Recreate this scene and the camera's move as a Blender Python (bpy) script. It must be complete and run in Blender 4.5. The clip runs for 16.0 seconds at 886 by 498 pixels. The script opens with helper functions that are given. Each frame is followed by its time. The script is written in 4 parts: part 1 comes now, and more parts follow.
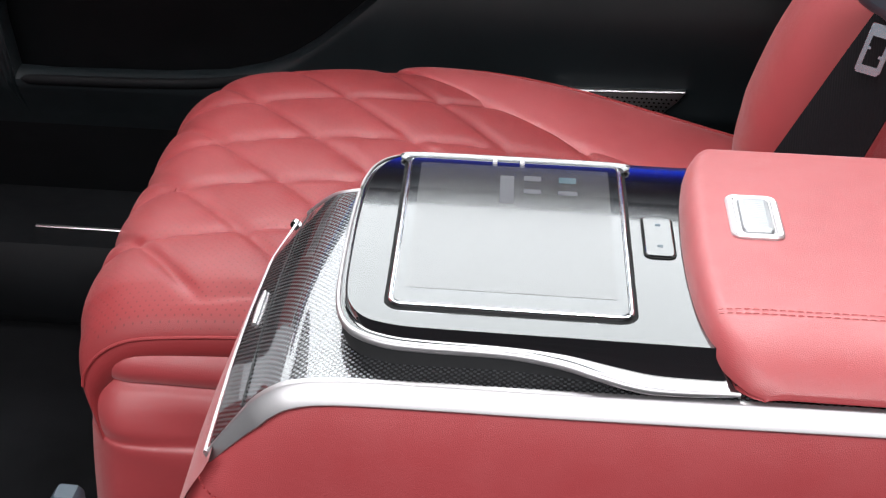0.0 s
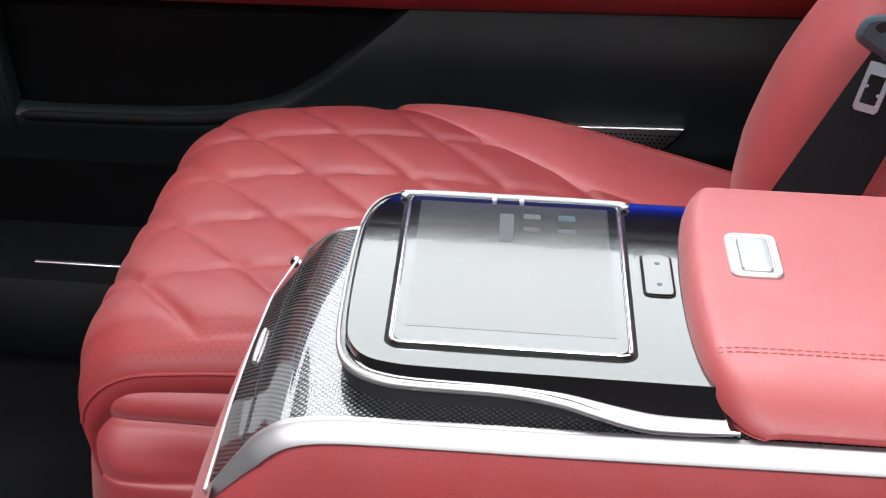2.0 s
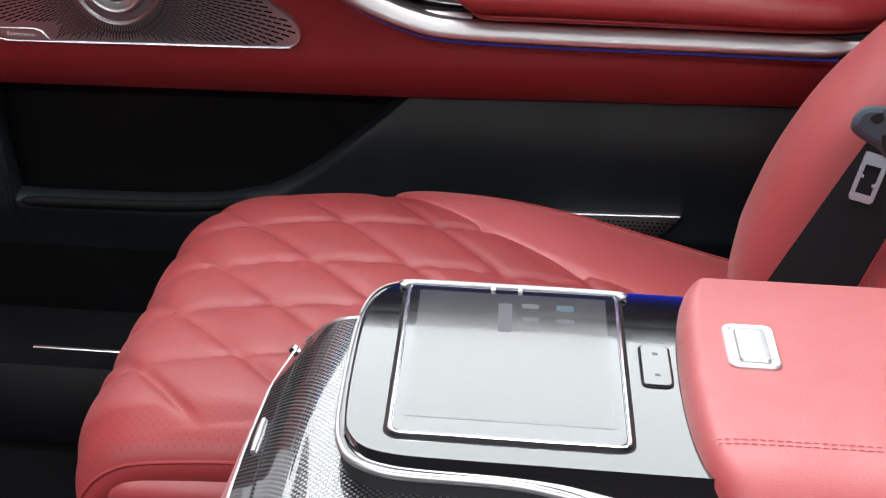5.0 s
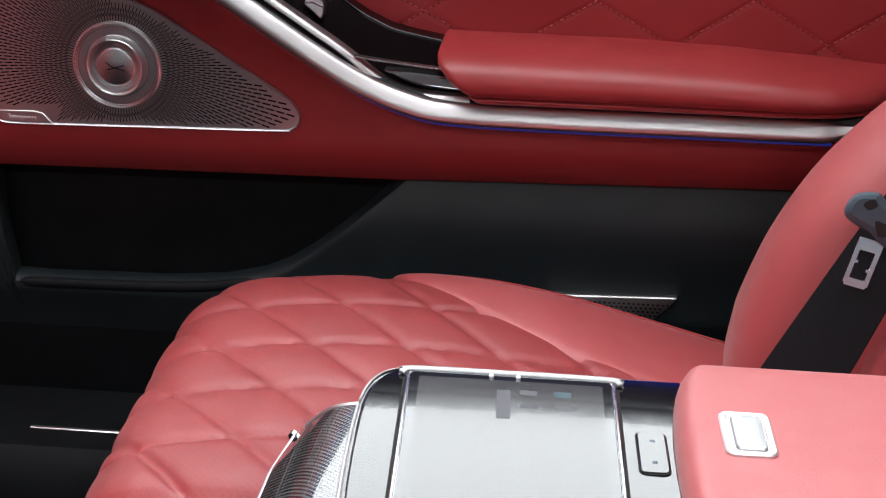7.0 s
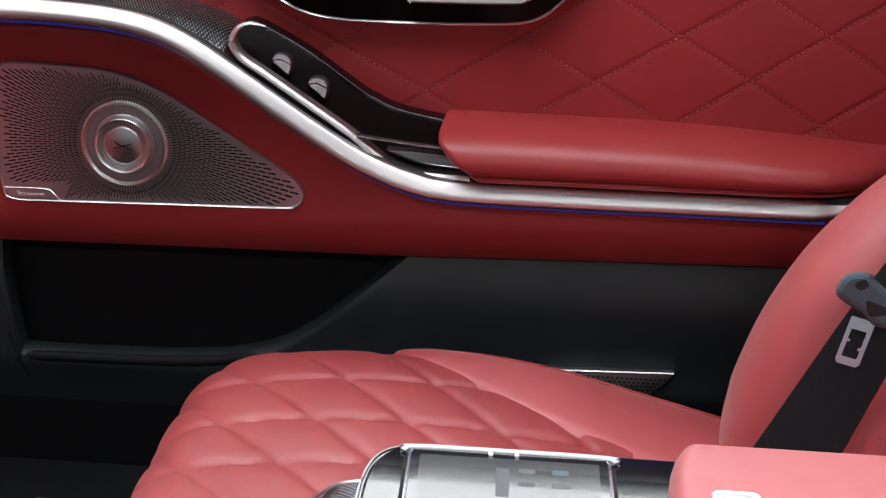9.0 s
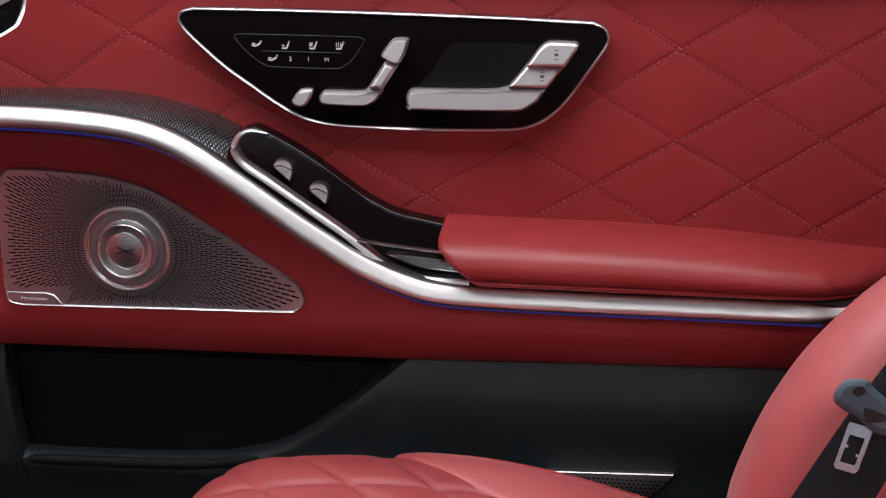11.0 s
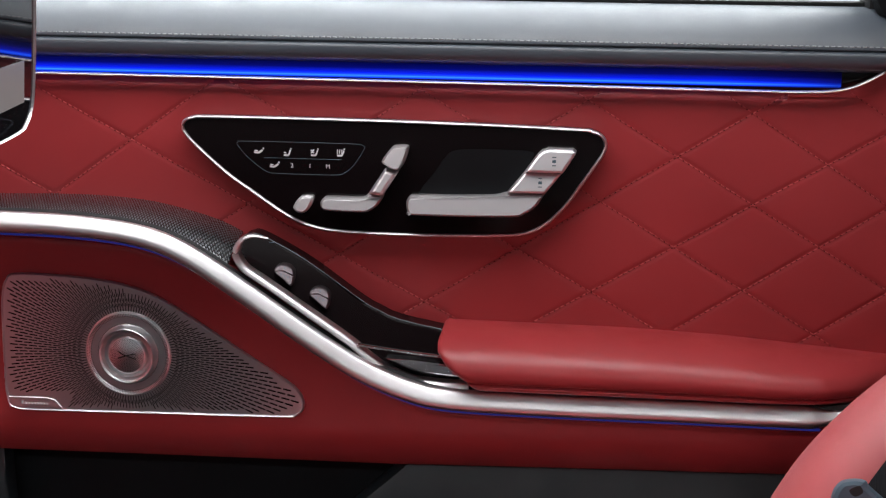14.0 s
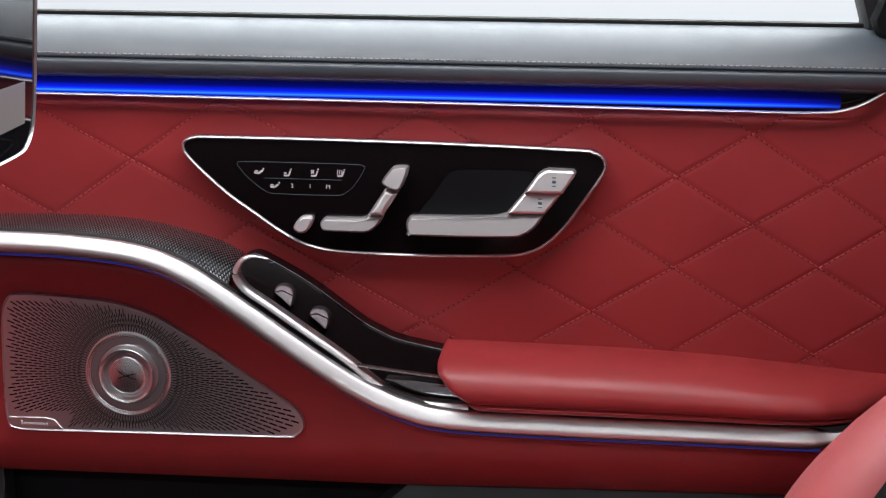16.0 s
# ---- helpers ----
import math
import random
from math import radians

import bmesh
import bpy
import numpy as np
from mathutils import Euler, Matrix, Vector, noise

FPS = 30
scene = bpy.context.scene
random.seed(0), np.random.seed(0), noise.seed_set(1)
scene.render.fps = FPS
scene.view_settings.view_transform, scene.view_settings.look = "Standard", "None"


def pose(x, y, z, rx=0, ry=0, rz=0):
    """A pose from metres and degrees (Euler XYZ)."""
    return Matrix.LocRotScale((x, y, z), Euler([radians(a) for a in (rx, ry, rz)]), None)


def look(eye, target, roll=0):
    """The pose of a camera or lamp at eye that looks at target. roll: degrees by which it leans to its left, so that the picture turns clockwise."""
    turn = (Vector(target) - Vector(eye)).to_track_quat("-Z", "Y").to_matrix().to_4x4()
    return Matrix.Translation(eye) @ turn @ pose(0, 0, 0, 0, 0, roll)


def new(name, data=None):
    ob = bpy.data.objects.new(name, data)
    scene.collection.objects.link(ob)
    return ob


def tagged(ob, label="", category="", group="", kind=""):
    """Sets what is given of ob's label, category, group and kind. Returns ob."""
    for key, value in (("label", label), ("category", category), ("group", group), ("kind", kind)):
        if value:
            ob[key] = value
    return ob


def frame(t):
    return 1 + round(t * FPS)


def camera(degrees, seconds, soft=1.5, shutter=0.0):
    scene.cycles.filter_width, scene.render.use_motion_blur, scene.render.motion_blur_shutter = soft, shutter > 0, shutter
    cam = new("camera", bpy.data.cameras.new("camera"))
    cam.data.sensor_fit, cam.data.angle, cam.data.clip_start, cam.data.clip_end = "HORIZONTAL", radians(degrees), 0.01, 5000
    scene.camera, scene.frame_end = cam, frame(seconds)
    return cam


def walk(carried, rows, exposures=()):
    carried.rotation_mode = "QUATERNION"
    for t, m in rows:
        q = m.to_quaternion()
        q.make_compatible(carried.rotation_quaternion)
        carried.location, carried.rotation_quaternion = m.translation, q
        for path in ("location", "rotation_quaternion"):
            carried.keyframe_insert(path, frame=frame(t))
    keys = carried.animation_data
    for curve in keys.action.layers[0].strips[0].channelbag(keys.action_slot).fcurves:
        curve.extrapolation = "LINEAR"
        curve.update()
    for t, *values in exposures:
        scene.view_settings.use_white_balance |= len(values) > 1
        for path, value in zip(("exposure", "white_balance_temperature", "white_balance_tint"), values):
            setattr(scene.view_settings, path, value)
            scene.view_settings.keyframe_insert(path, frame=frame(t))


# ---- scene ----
cam = camera(30.0, 16.0, soft=1.2)
# seconds, eye, yaw to the left, pitch up, roll
ROWS = [
    (0.0, 0.0000, 0.0000, 1.0500, 7.000, -30.000, 0.000),
    (0.5, -0.0002, 0.0001, 1.0496, 6.985, -29.875, 0.014),
    (1.0, -0.0007, -0.0003, 1.0514, 6.934, -29.532, 0.039),
    (1.5, -0.0007, -0.0003, 1.0526, 6.938, -29.181, 0.065),
    (2.0, -0.0010, -0.0007, 1.0532, 6.916, -28.838, 0.092),
    (2.5, -0.0012, -0.0015, 1.0535, 6.893, -28.472, 0.111),
    (3.0, -0.0012, -0.0018, 1.0550, 6.896, -28.126, 0.138),
    (3.5, -0.0008, -0.0025, 1.0572, 6.908, -27.793, 0.165),
    (4.0, -0.0005, -0.0027, 1.0580, 6.923, -27.136, 0.167),
    (6.5, -0.0039, -0.0048, 1.0659, 6.639, -24.213, 0.431),
    (7.0, -0.0034, -0.0088, 1.0705, 6.639, -23.433, 0.441),
    (7.5, -0.0031, -0.0136, 1.0764, 6.614, -22.859, 0.498),
    (8.0, -0.0023, -0.0236, 1.0837, 6.649, -22.172, 0.533),
    (8.5, -0.0015, -0.0281, 1.0879, 6.678, -21.810, 0.519),
    (9.0, -0.0009, -0.0310, 1.0898, 6.683, -21.120, 0.509),
    (11.5, -0.0012, -0.0395, 1.1124, 6.661, -17.350, 0.246),
    (12.0, -0.0004, -0.0423, 1.1123, 6.666, -16.526, 0.264),
    (12.5, 0.0007, -0.0487, 1.1083, 6.681, -15.653, 0.251),
    (13.0, 0.0017, -0.0525, 1.1041, 6.698, -14.912, 0.273),
    (13.5, 0.0024, -0.0543, 1.1016, 6.721, -14.377, 0.288),
    (14.0, 0.0029, -0.0558, 1.0996, 6.727, -13.959, 0.306),
    (14.5, 0.0033, -0.0574, 1.0985, 6.735, -13.645, 0.324),
    (15.0, 0.0035, -0.0594, 1.0989, 6.731, -13.412, 0.329),
    (15.5, 0.0035, -0.0587, 1.1005, 6.736, -13.324, 0.320),
    (16.0, 0.0034, -0.0563, 1.1030, 6.744, -13.363, 0.325),
]


def aim(x, y, z, yaw, pitch, roll):
    return pose(x, y, z) @ pose(0, 0, 0, 90 + pitch, 0, yaw) @ pose(0, 0, 0, 0, 0, roll)


walk(cam, [(r[0], aim(*r[1:])) for r in ROWS])

# ---- light ----
world = bpy.data.worlds.new("world")
scene.world = world
world.use_nodes = True
wn = world.node_tree.nodes
wn["Background"].inputs[0].default_value = (0.90, 0.95, 1.0, 1)
wn["Background"].inputs[1].default_value = 0.25


def area_lamp(name, eye, target, sx, sy, watts, colour):
    la = bpy.data.lights.new(name, "AREA")
    la.shape, la.size, la.size_y, la.energy, la.color = "RECTANGLE", sx, sy, watts, colour
    ob = new(name, la)
    ob.matrix_world = look(eye, target)
    return ob


# the hall's bright light wall high beyond the far window, and an unseen fill lamp added over it
area_lamp("hall_light", (-0.3, 3.9, 2.80), (-0.3, 0.0, 2.80), 8.0, 2.6, 245, (0.93, 0.975, 1.0))
area_lamp("hall_fill", (0.0, 2.9, 3.6), (-0.1, 1.7, 0.9), 5.0, 1.2, 175, (0.93, 0.975, 1.0))
# daylight through the glass panel in the roof
area_lamp("roof_light", (-0.34, 1.23, 1.47), (-0.34, 1.23, 0.5), 1.20, 0.36, 9.5, (0.98, 0.985, 1.0))
# unseen fill lamp, added over the opened door on the camera's side
area_lamp("doorway_fill", (-0.25, -1.6, 2.7), (-0.1, 0.8, 0.5), 4.4, 0.8, 175, (0.97, 0.98, 1.0))


# ---- materials ----
def mat(name, colour, rough=0.5, metal=0.0, spec=0.5, coat=0.0):
    m = bpy.data.materials.new(name)
    m.use_nodes = True
    b = m.node_tree.nodes["Principled BSDF"]
    b.inputs["Base Color"].default_value = (*colour, 1)
    b.inputs["Roughness"].default_value = rough
    b.inputs["Metallic"].default_value = metal
    b.inputs["Specular IOR Level"].default_value = spec
    b.inputs["Coat Weight"].default_value = coat
    b.inputs["Coat Roughness"].default_value = 0.03
    return m


class Net:
    """Short hand for a material's nodes."""

    def __init__(self, m):
        self.t = m.node_tree
        self.b = self.t.nodes["Principled BSDF"]

    def add(self, kind, **values):
        n = self.t.nodes.new(kind)
        for k, v in values.items():
            n.inputs[k.replace("_", " ")].default_value = v
        return n

    def link(self, a, b):
        self.t.links.new(a, b)

    def coords(self):
        return self.t.nodes.new("ShaderNodeTexCoord").outputs["Object"]

    def math(self, op, a, b=None):
        n = self.t.nodes.new("ShaderNodeMath")
        n.operation = op
        for k, v in enumerate((a, b)):
            if v is None:
                continue
            if isinstance(v, (int, float)):
                n.inputs[k].default_value = v
            else:
                self.link(v, n.inputs[k])
        return n.outputs[0]

    def ramp(self, fac, stops):
        n = self.t.nodes.new("ShaderNodeValToRGB")
        e = n.color_ramp.elements
        e[0].position, e[0].color = stops[0][0], (*stops[0][1], 1)
        e[1].position, e[1].color = stops[-1][0], (*stops[-1][1], 1)
        for p, c in stops[1:-1]:
            x = e.new(p)
            x.color = (*c, 1)
        self.link(fac, n.inputs[0])
        return n.outputs[0]

    def noise(self, scale, detail=3.0, rough=0.5):
        n = self.add("ShaderNodeTexNoise", Scale=scale, Detail=detail, Roughness=rough)
        self.link(self.coords(), n.inputs["Vector"])
        return n.outputs["Fac"]

    def bump(self, height, strength, distance, normal=None):
        n = self.add("ShaderNodeBump", Strength=strength, Distance=distance)
        self.link(height, n.inputs["Height"])
        if normal is not None:
            self.link(normal, n.inputs["Normal"])
        self.link(n.outputs[0], self.b.inputs["Normal"])
        return n.outputs[0]


def leather(name, dark, light, rough=0.45, spec=0.5, grain=0.35, perforated=False, waves=0.12):
    m = mat(name, light, rough, spec=spec)
    n = Net(m)
    base = n.ramp(n.noise(9.0, 4.0), [(0.3, dark), (0.7, light)])
    n.link(base, n.b.inputs["Base Color"])
    v = n.add("ShaderNodeTexVoronoi", Scale=1100.0)
    v.feature = "DISTANCE_TO_EDGE"
    n.link(n.coords(), v.inputs["Vector"])
    cells = n.math("MINIMUM", v.outputs["Distance"], 0.25)
    mixed = n.math("ADD", n.math("MULTIPLY", cells, 2.0), n.math("MULTIPLY", n.noise(260.0, 4.0), 0.8))
    first = n.bump(mixed, grain, 0.0004)
    n.bump(n.noise(28.0, 3.0), waves, 0.004, first)
    n.link(n.ramp(n.noise(40.0, 5.0), [(0.3, (rough - 0.05,) * 3), (0.7, (rough + 0.07,) * 3)]), n.b.inputs["Roughness"])
    if perforated:
        sep = n.t.nodes.new("ShaderNodeSeparateXYZ")
        n.link(n.coords(), sep.inputs[0])
        wave = []
        for k in (0, 1):
            s = n.math("ADD", sep.outputs[0], n.math("MULTIPLY", sep.outputs[1], 1.0 if k else -1.0))
            wave.append(n.math("SINE", n.math("MULTIPLY", s, 2 * math.pi / 0.0068)))
        geo = n.t.nodes.new("ShaderNodeNewGeometry")
        facing = n.t.nodes.new("ShaderNodeSeparateXYZ")
        n.link(geo.outputs["Normal"], facing.inputs[0])
        flat = n.math("GREATER_THAN", facing.outputs[2], 0.45)
        dots = n.math("GREATER_THAN", n.math("MULTIPLY", n.math("MAXIMUM", wave[0], 0.0), n.math("MAXIMUM", wave[1], 0.0)), 0.62)
        mx = n.t.nodes.new("ShaderNodeMix")
        mx.data_type = "RGBA"
        n.link(n.math("MULTIPLY", n.math("MULTIPLY", dots, flat), 0.60), mx.inputs["Factor"])
        n.link(base, mx.inputs[6])
        mx.inputs[7].default_value = (0.10, 0.012, 0.012, 1)
        n.link(mx.outputs[2], n.b.inputs["Base Color"])
    return m


def weave(name, across, pitch=0.0036, coat=1.0, squash=1.0):
    """Glossy black weave with small bright facets, across the axes named."""
    m = mat(name, (0.012, 0.012, 0.013), 0.25, spec=0.5, coat=coat)
    n = Net(m)
    sep = n.t.nodes.new("ShaderNodeSeparateXYZ")
    n.link(n.coords(), sep.inputs[0])
    a, b = sep.outputs[across[0]], sep.outputs[across[1]]
    if across == (0, 1):
        a = n.math("ADD", a, n.math("MULTIPLY", sep.outputs[2], 0.2))
    b = n.math("MULTIPLY", b, squash)
    wave = []
    for k in (-1.0, 1.0):
        wave.append(n.math("SINE", n.math("MULTIPLY", a if k < 0 else b, 2 * math.pi / pitch)))
    both = n.math("MULTIPLY", wave[0], wave[1])
    facet = n.ramp(n.math("ADD", n.math("MULTIPLY", both, 0.5), 0.5), [(0.56, (0, 0, 0)), (0.74, (1, 1, 1))])
    colour = n.t.nodes.new("ShaderNodeMix")
    colour.data_type = "RGBA"
    n.link(facet, colour.inputs["Factor"])
    colour.inputs[6].default_value = (0.012, 0.012, 0.013, 1)
    colour.inputs[7].default_value = (0.26, 0.27, 0.285, 1)
    n.link(colour.outputs[2], n.b.inputs["Base Color"])
    n.link(facet, n.b.inputs["Metallic"])
    n.link(n.math("ADD", n.math("MULTIPLY", facet, 0.25), 0.25), n.b.inputs["Roughness"])
    n.bump(both, 0.15, 0.0004)
    return m


def metal(name, colour, rough, brushed=0.0):
    m = mat(name, colour, rough, 1.0)
    n = Net(m)
    n.link(n.ramp(n.noise(700.0, 2.0), [(0.3, (rough * 0.94,) * 3), (0.7, (rough * 1.06,) * 3)]), n.b.inputs["Roughness"])
    if brushed:
        n.bump(n.noise(1500.0, 2.0), brushed, 0.0002)
    return m


def glow(name, colour, strength):
    m = mat(name, (0.01, 0.01, 0.02), 0.3)
    b = m.node_tree.nodes["Principled BSDF"]
    b.inputs["Emission Color"].default_value = (*colour, 1)
    b.inputs["Emission Strength"].default_value = strength
    return m


RED_SEAT = leather("red_leather", (0.345, 0.042, 0.047), (0.385, 0.050, 0.056), 0.46, 0.9, waves=0.08)
RED_QUILT = leather("red_perforated_leather", (0.255, 0.029, 0.032), (0.29, 0.034, 0.037), 0.44, 0.5, perforated=True)
RED_DOOR = leather("red_door_leather", (0.35, 0.034, 0.038), (0.395, 0.041, 0.045), 0.33, 0.5, 0.25, waves=0.04)
for m, amount in ((RED_SEAT, 0.18), (RED_QUILT, 0.04)):
    m.node_tree.nodes["Principled BSDF"].inputs["Sheen Weight"].default_value = amount
    m.node_tree.nodes["Principled BSDF"].inputs["Sheen Roughness"].default_value = 0.4
BLACK_LEATHER = leather("black_leather", (0.040, 0.049, 0.062), (0.050, 0.062, 0.079), 0.42, 0.85, 0.25, waves=0.03)
DOOR_BLACK = leather("black_door_plastic", (0.0098, 0.014, 0.0165), (0.0143, 0.0205, 0.0238), 0.50, 0.4, 0.25, waves=0.03)
BLACK_PLASTIC = leather("black_grained_plastic", (0.0045, 0.005, 0.0058), (0.008, 0.009, 0.0105), 0.55, 0.15, 0.5)
CARPET = leather("black_carpet", (0.0035, 0.0037, 0.0042), (0.007, 0.0074, 0.0085), 0.95, 0.06, 1.0)
GLOSS_BLACK = mat("piano_black", (0.006, 0.006, 0.007), 0.04, spec=0.6, coat=1.0)
PANEL_BLACK = mat("dark_panel_lacquer", (0.006, 0.0035, 0.004), 0.12, spec=0.18)
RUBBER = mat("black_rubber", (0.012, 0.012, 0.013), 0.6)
CHROME = metal("chrome", (0.66, 0.67, 0.69), 0.12)
SATIN = metal("satin_aluminium", (0.72, 0.70, 0.71), 0.40)
SOFT_SATIN = metal("soft_satin_aluminium", (0.70, 0.67, 0.68), 0.48)
GRILLE = metal("grille_aluminium", (0.74, 0.73, 0.74), 0.35)
SLOT = mat("slot_black", (0.004, 0.004, 0.004), 0.6, spec=0.15)
CARBON_TOP = weave("console_weave", (0, 1), 0.0037)
CARBON_TOP.node_tree.nodes["Principled BSDF"].inputs["Coat IOR"].default_value = 1.95
CONSOLE_METAL = metal("console_satin_metal", (0.50, 0.48, 0.49), 0.48)
BUTTON_GREY = metal("brushed_grey_metal", (0.40, 0.41, 0.42), 0.5)
SWITCH_MAUVE = metal("tinted_switch_metal", (0.17, 0.145, 0.155), 0.48)
CARBON_DOOR = weave("door_weave", (0, 1), 0.0029, 0.25, 0.42)
THREAD_RED = mat("red_thread", (0.30, 0.030, 0.033), 0.7)
THREAD_LID = mat("pale_red_thread", (0.52, 0.13, 0.13), 0.7)
THREAD_DOOR = mat("light_red_thread", (0.52, 0.085, 0.085), 0.7)
THREAD_DARK = mat("dark_red_needle_holes", (0.14, 0.012, 0.013), 0.8)
THREAD_GREY = mat("grey_thread", (0.32, 0.33, 0.35), 0.7)
WHITE_MARK = mat("white_print", (0.75, 0.76, 0.78), 0.5)
BELT_GREY = mat("grey_plastic", (0.065, 0.098, 0.125), 0.38)
TONGUE_STEEL = metal("polished_tongue_steel", (0.50, 0.56, 0.63), 0.24)
WEBBING = mat("black_webbing", (0.007, 0.007, 0.009), 0.75, spec=0.2)
SCREEN_GLASS = mat("screen_glass", (0.012, 0.013, 0.015), 0.04, spec=0.7, coat=1.0)
HEADLINER = leather("headliner_cloth", (0.22, 0.22, 0.22), (0.27, 0.27, 0.27), 0.9, 0.2)
BODY_PAINT = mat("white_car_paint", (0.7, 0.7, 0.7), 0.25, coat=1.0)
CONCRETE = leather("hall_floor_concrete", (0.30, 0.30, 0.30), (0.38, 0.38, 0.38), 0.6, 0.4)
BLUE_LINE = glow("blue_light_line", (0.04, 0.06, 0.50), 0.24)

# the glowing trim: brightest along its lower edge, where the light guide sits
AMBIENT = glow("blue_ambient_light", (0.0, 0.03, 1.0), 1.0)
net = Net(AMBIENT)
net.b.inputs["Specular IOR Level"].default_value = 0.0
AMBIENT_END = 0.215
sep = net.t.nodes.new("ShaderNodeSeparateXYZ")
net.link(net.coords(), sep.inputs[0])
high = net.math("DIVIDE", net.math("SUBTRACT", sep.outputs[2], 0.866), 0.017)
net.link(net.ramp(high, [(0.0, (0.0, 0.003, 0.10)), (0.08, (0.005, 0.05, 0.8)), (0.13, (0.014, 0.10, 1.0)), (0.19, (0.003, 0.03, 0.75)), (0.30, (0.0, 0.004, 0.31)), (0.60, (0.0, 0.0008, 0.055)), (1.0, (0.0, 0.0003, 0.004))]), net.b.inputs["Emission Color"])
net.link(net.math("MINIMUM", net.math("ADD", net.math("MULTIPLY", net.math("SUBTRACT", AMBIENT_END, sep.outputs[0]), 21.0), 0.2), 3.0), net.b.inputs["Emission Strength"])


# ---- builders ----
def part(name, bm, material, parent=None, label="", smooth=True, sharp=38):
    me = bpy.data.meshes.new(name)
    bmesh.ops.remove_doubles(bm, verts=bm.verts, dist=1e-6)
    bmesh.ops.recalc_face_normals(bm, faces=bm.faces)
    for f in bm.faces:
        f.smooth = smooth
    bm.to_mesh(me)
    bm.free()
    me.materials.append(material)
    ob = new(name, me)
    if smooth:
        me.set_sharp_from_angle(angle=radians(sharp))
        for f in me.polygons:
            if len(f.vertices) > 8:
                f.use_smooth = False
    ob.parent = parent
    if label:
        ob["label"] = label
    return ob


def thing(name, label, category, group="", kind="", at=(0, 0, 0)):
    ob = new(name)
    ob.location = at
    ob.empty_display_size = 0.05
    return tagged(ob, label, category, group, kind)


def spline(pts, per=6, closed=False):
    """A smooth line through the points given."""
    p = [Vector(q) for q in pts]
    n, out = len(p), []
    for i in range(n if closed else n - 1):
        if closed:
            a, b, c, d = p[i - 1], p[i], p[(i + 1) % n], p[(i + 2) % n]
        else:
            a, b, c, d = p[max(i - 1, 0)], p[i], p[i + 1], p[min(i + 2, n - 1)]
        for k in range(per):
            t = k / per
            out.append(0.5 * (2 * b + (c - a) * t + (2 * a - 5 * b + 4 * c - d) * t * t + (3 * b - a - 3 * c + d) * t**3))
    if not closed:
        out.append(p[-1])
    return out


def rounded(x0, x1, y0, y1, r, n=6):
    """A rounded rectangle's outline."""
    out = []
    for cx, cy, a in ((x1 - r, y1 - r, 0), (x0 + r, y1 - r, 90), (x0 + r, y0 + r, 180), (x1 - r, y0 + r, 270)):
        for k in range(n + 1):
            t = radians(a + 90 * k / n)
            out.append(Vector((cx + r * math.cos(t), cy + r * math.sin(t))))
    return out


def inset(pts, d):
    """The closed outline moved inwards."""
    area = sum(pts[i - 1].x * pts[i].y - pts[i].x * pts[i - 1].y for i in range(len(pts)))
    s, out = (1 if area > 0 else -1), []
    for i, p in enumerate(pts):
        a, b = (p - pts[i - 1]), (pts[(i + 1) % len(pts)] - p)
        a = a.normalized() if a.length > 1e-9 else b.normalized()
        b = b.normalized() if b.length > 1e-9 else a
        n = Vector((-(a.y + b.y), a.x + b.x)) * s
        if n.length < 1e-6:
            n = Vector((-a.y, a.x)) * s
        n.normalize()
        c = max(0.5, n.dot(Vector((-a.y, a.x)) * s))
        out.append(p + n * d / c)
    return out


def plate(pts, layers, place, bm=None, back=True):
    """A solid with the outline pts: layers of (inset, depth), the last one in front. place(a, b, depth) gives the point."""
    bm = bm or bmesh.new()
    pts = [Vector(p[:2]) for p in pts]
    rings = []
    for d, h in layers:
        rings.append([bm.verts.new(place(q.x, q.y, h)) for q in inset(pts, d)])
    n = len(pts)
    for r, s in zip(rings, rings[1:]):
        for i in range(n):
            bm.faces.new((r[i - 1], r[i], s[i], s[i - 1]))
    bm.faces.new(rings[-1])
    if back:
        bm.faces.new(rings[0][::-1])
    return bm


def on_door(x, z, y):
    return Vector((x, y, z))


SKEW = 0.075


def on_console(x, y, z):
    return Vector((x - SKEW * (y - 0.655), y, z))


def sweep(path, across, up, profile, bm=None, closed=False, taper=None):
    """A bar along the path: its cross-section is given in the two directions (profile: pairs)."""
    bm = bm or bmesh.new()
    rings = []
    n = len(path)
    for i, p in enumerate(path):
        a, b = path[i - 1] if (i or closed) else p, path[(i + 1) % n] if (closed or i < n - 1) else p
        t = (b - a).normalized()
        o = Vector(across)
        o = (o - t * o.dot(t)).normalized()
        u = o.cross(t)
        if u.dot(Vector(up)) < 0:
            u = -u
        k = taper(i / (n - 1)) if taper else 1.0
        rings.append([bm.verts.new(p + o * q[0] * k + u * q[1] * k) for q in profile])
    m = len(profile)
    pairs = list(zip(rings, rings[1:])) + ([(rings[-1], rings[0])] if closed else [])
    for r, s in pairs:
        for i in range(m):
            bm.faces.new((r[i - 1], r[i], s[i], s[i - 1]))
    if not closed:
        bm.faces.new(rings[0])
        bm.faces.new(rings[-1][::-1])
    return bm


def oval(a, b, n=10, power=1.0):
    out = []
    for k in range(n):
        c, s = math.cos(2 * math.pi * k / n), math.sin(2 * math.pi * k / n)
        out.append((a * math.copysign(abs(c) ** power, c), b * math.copysign(abs(s) ** power, s)))
    return out


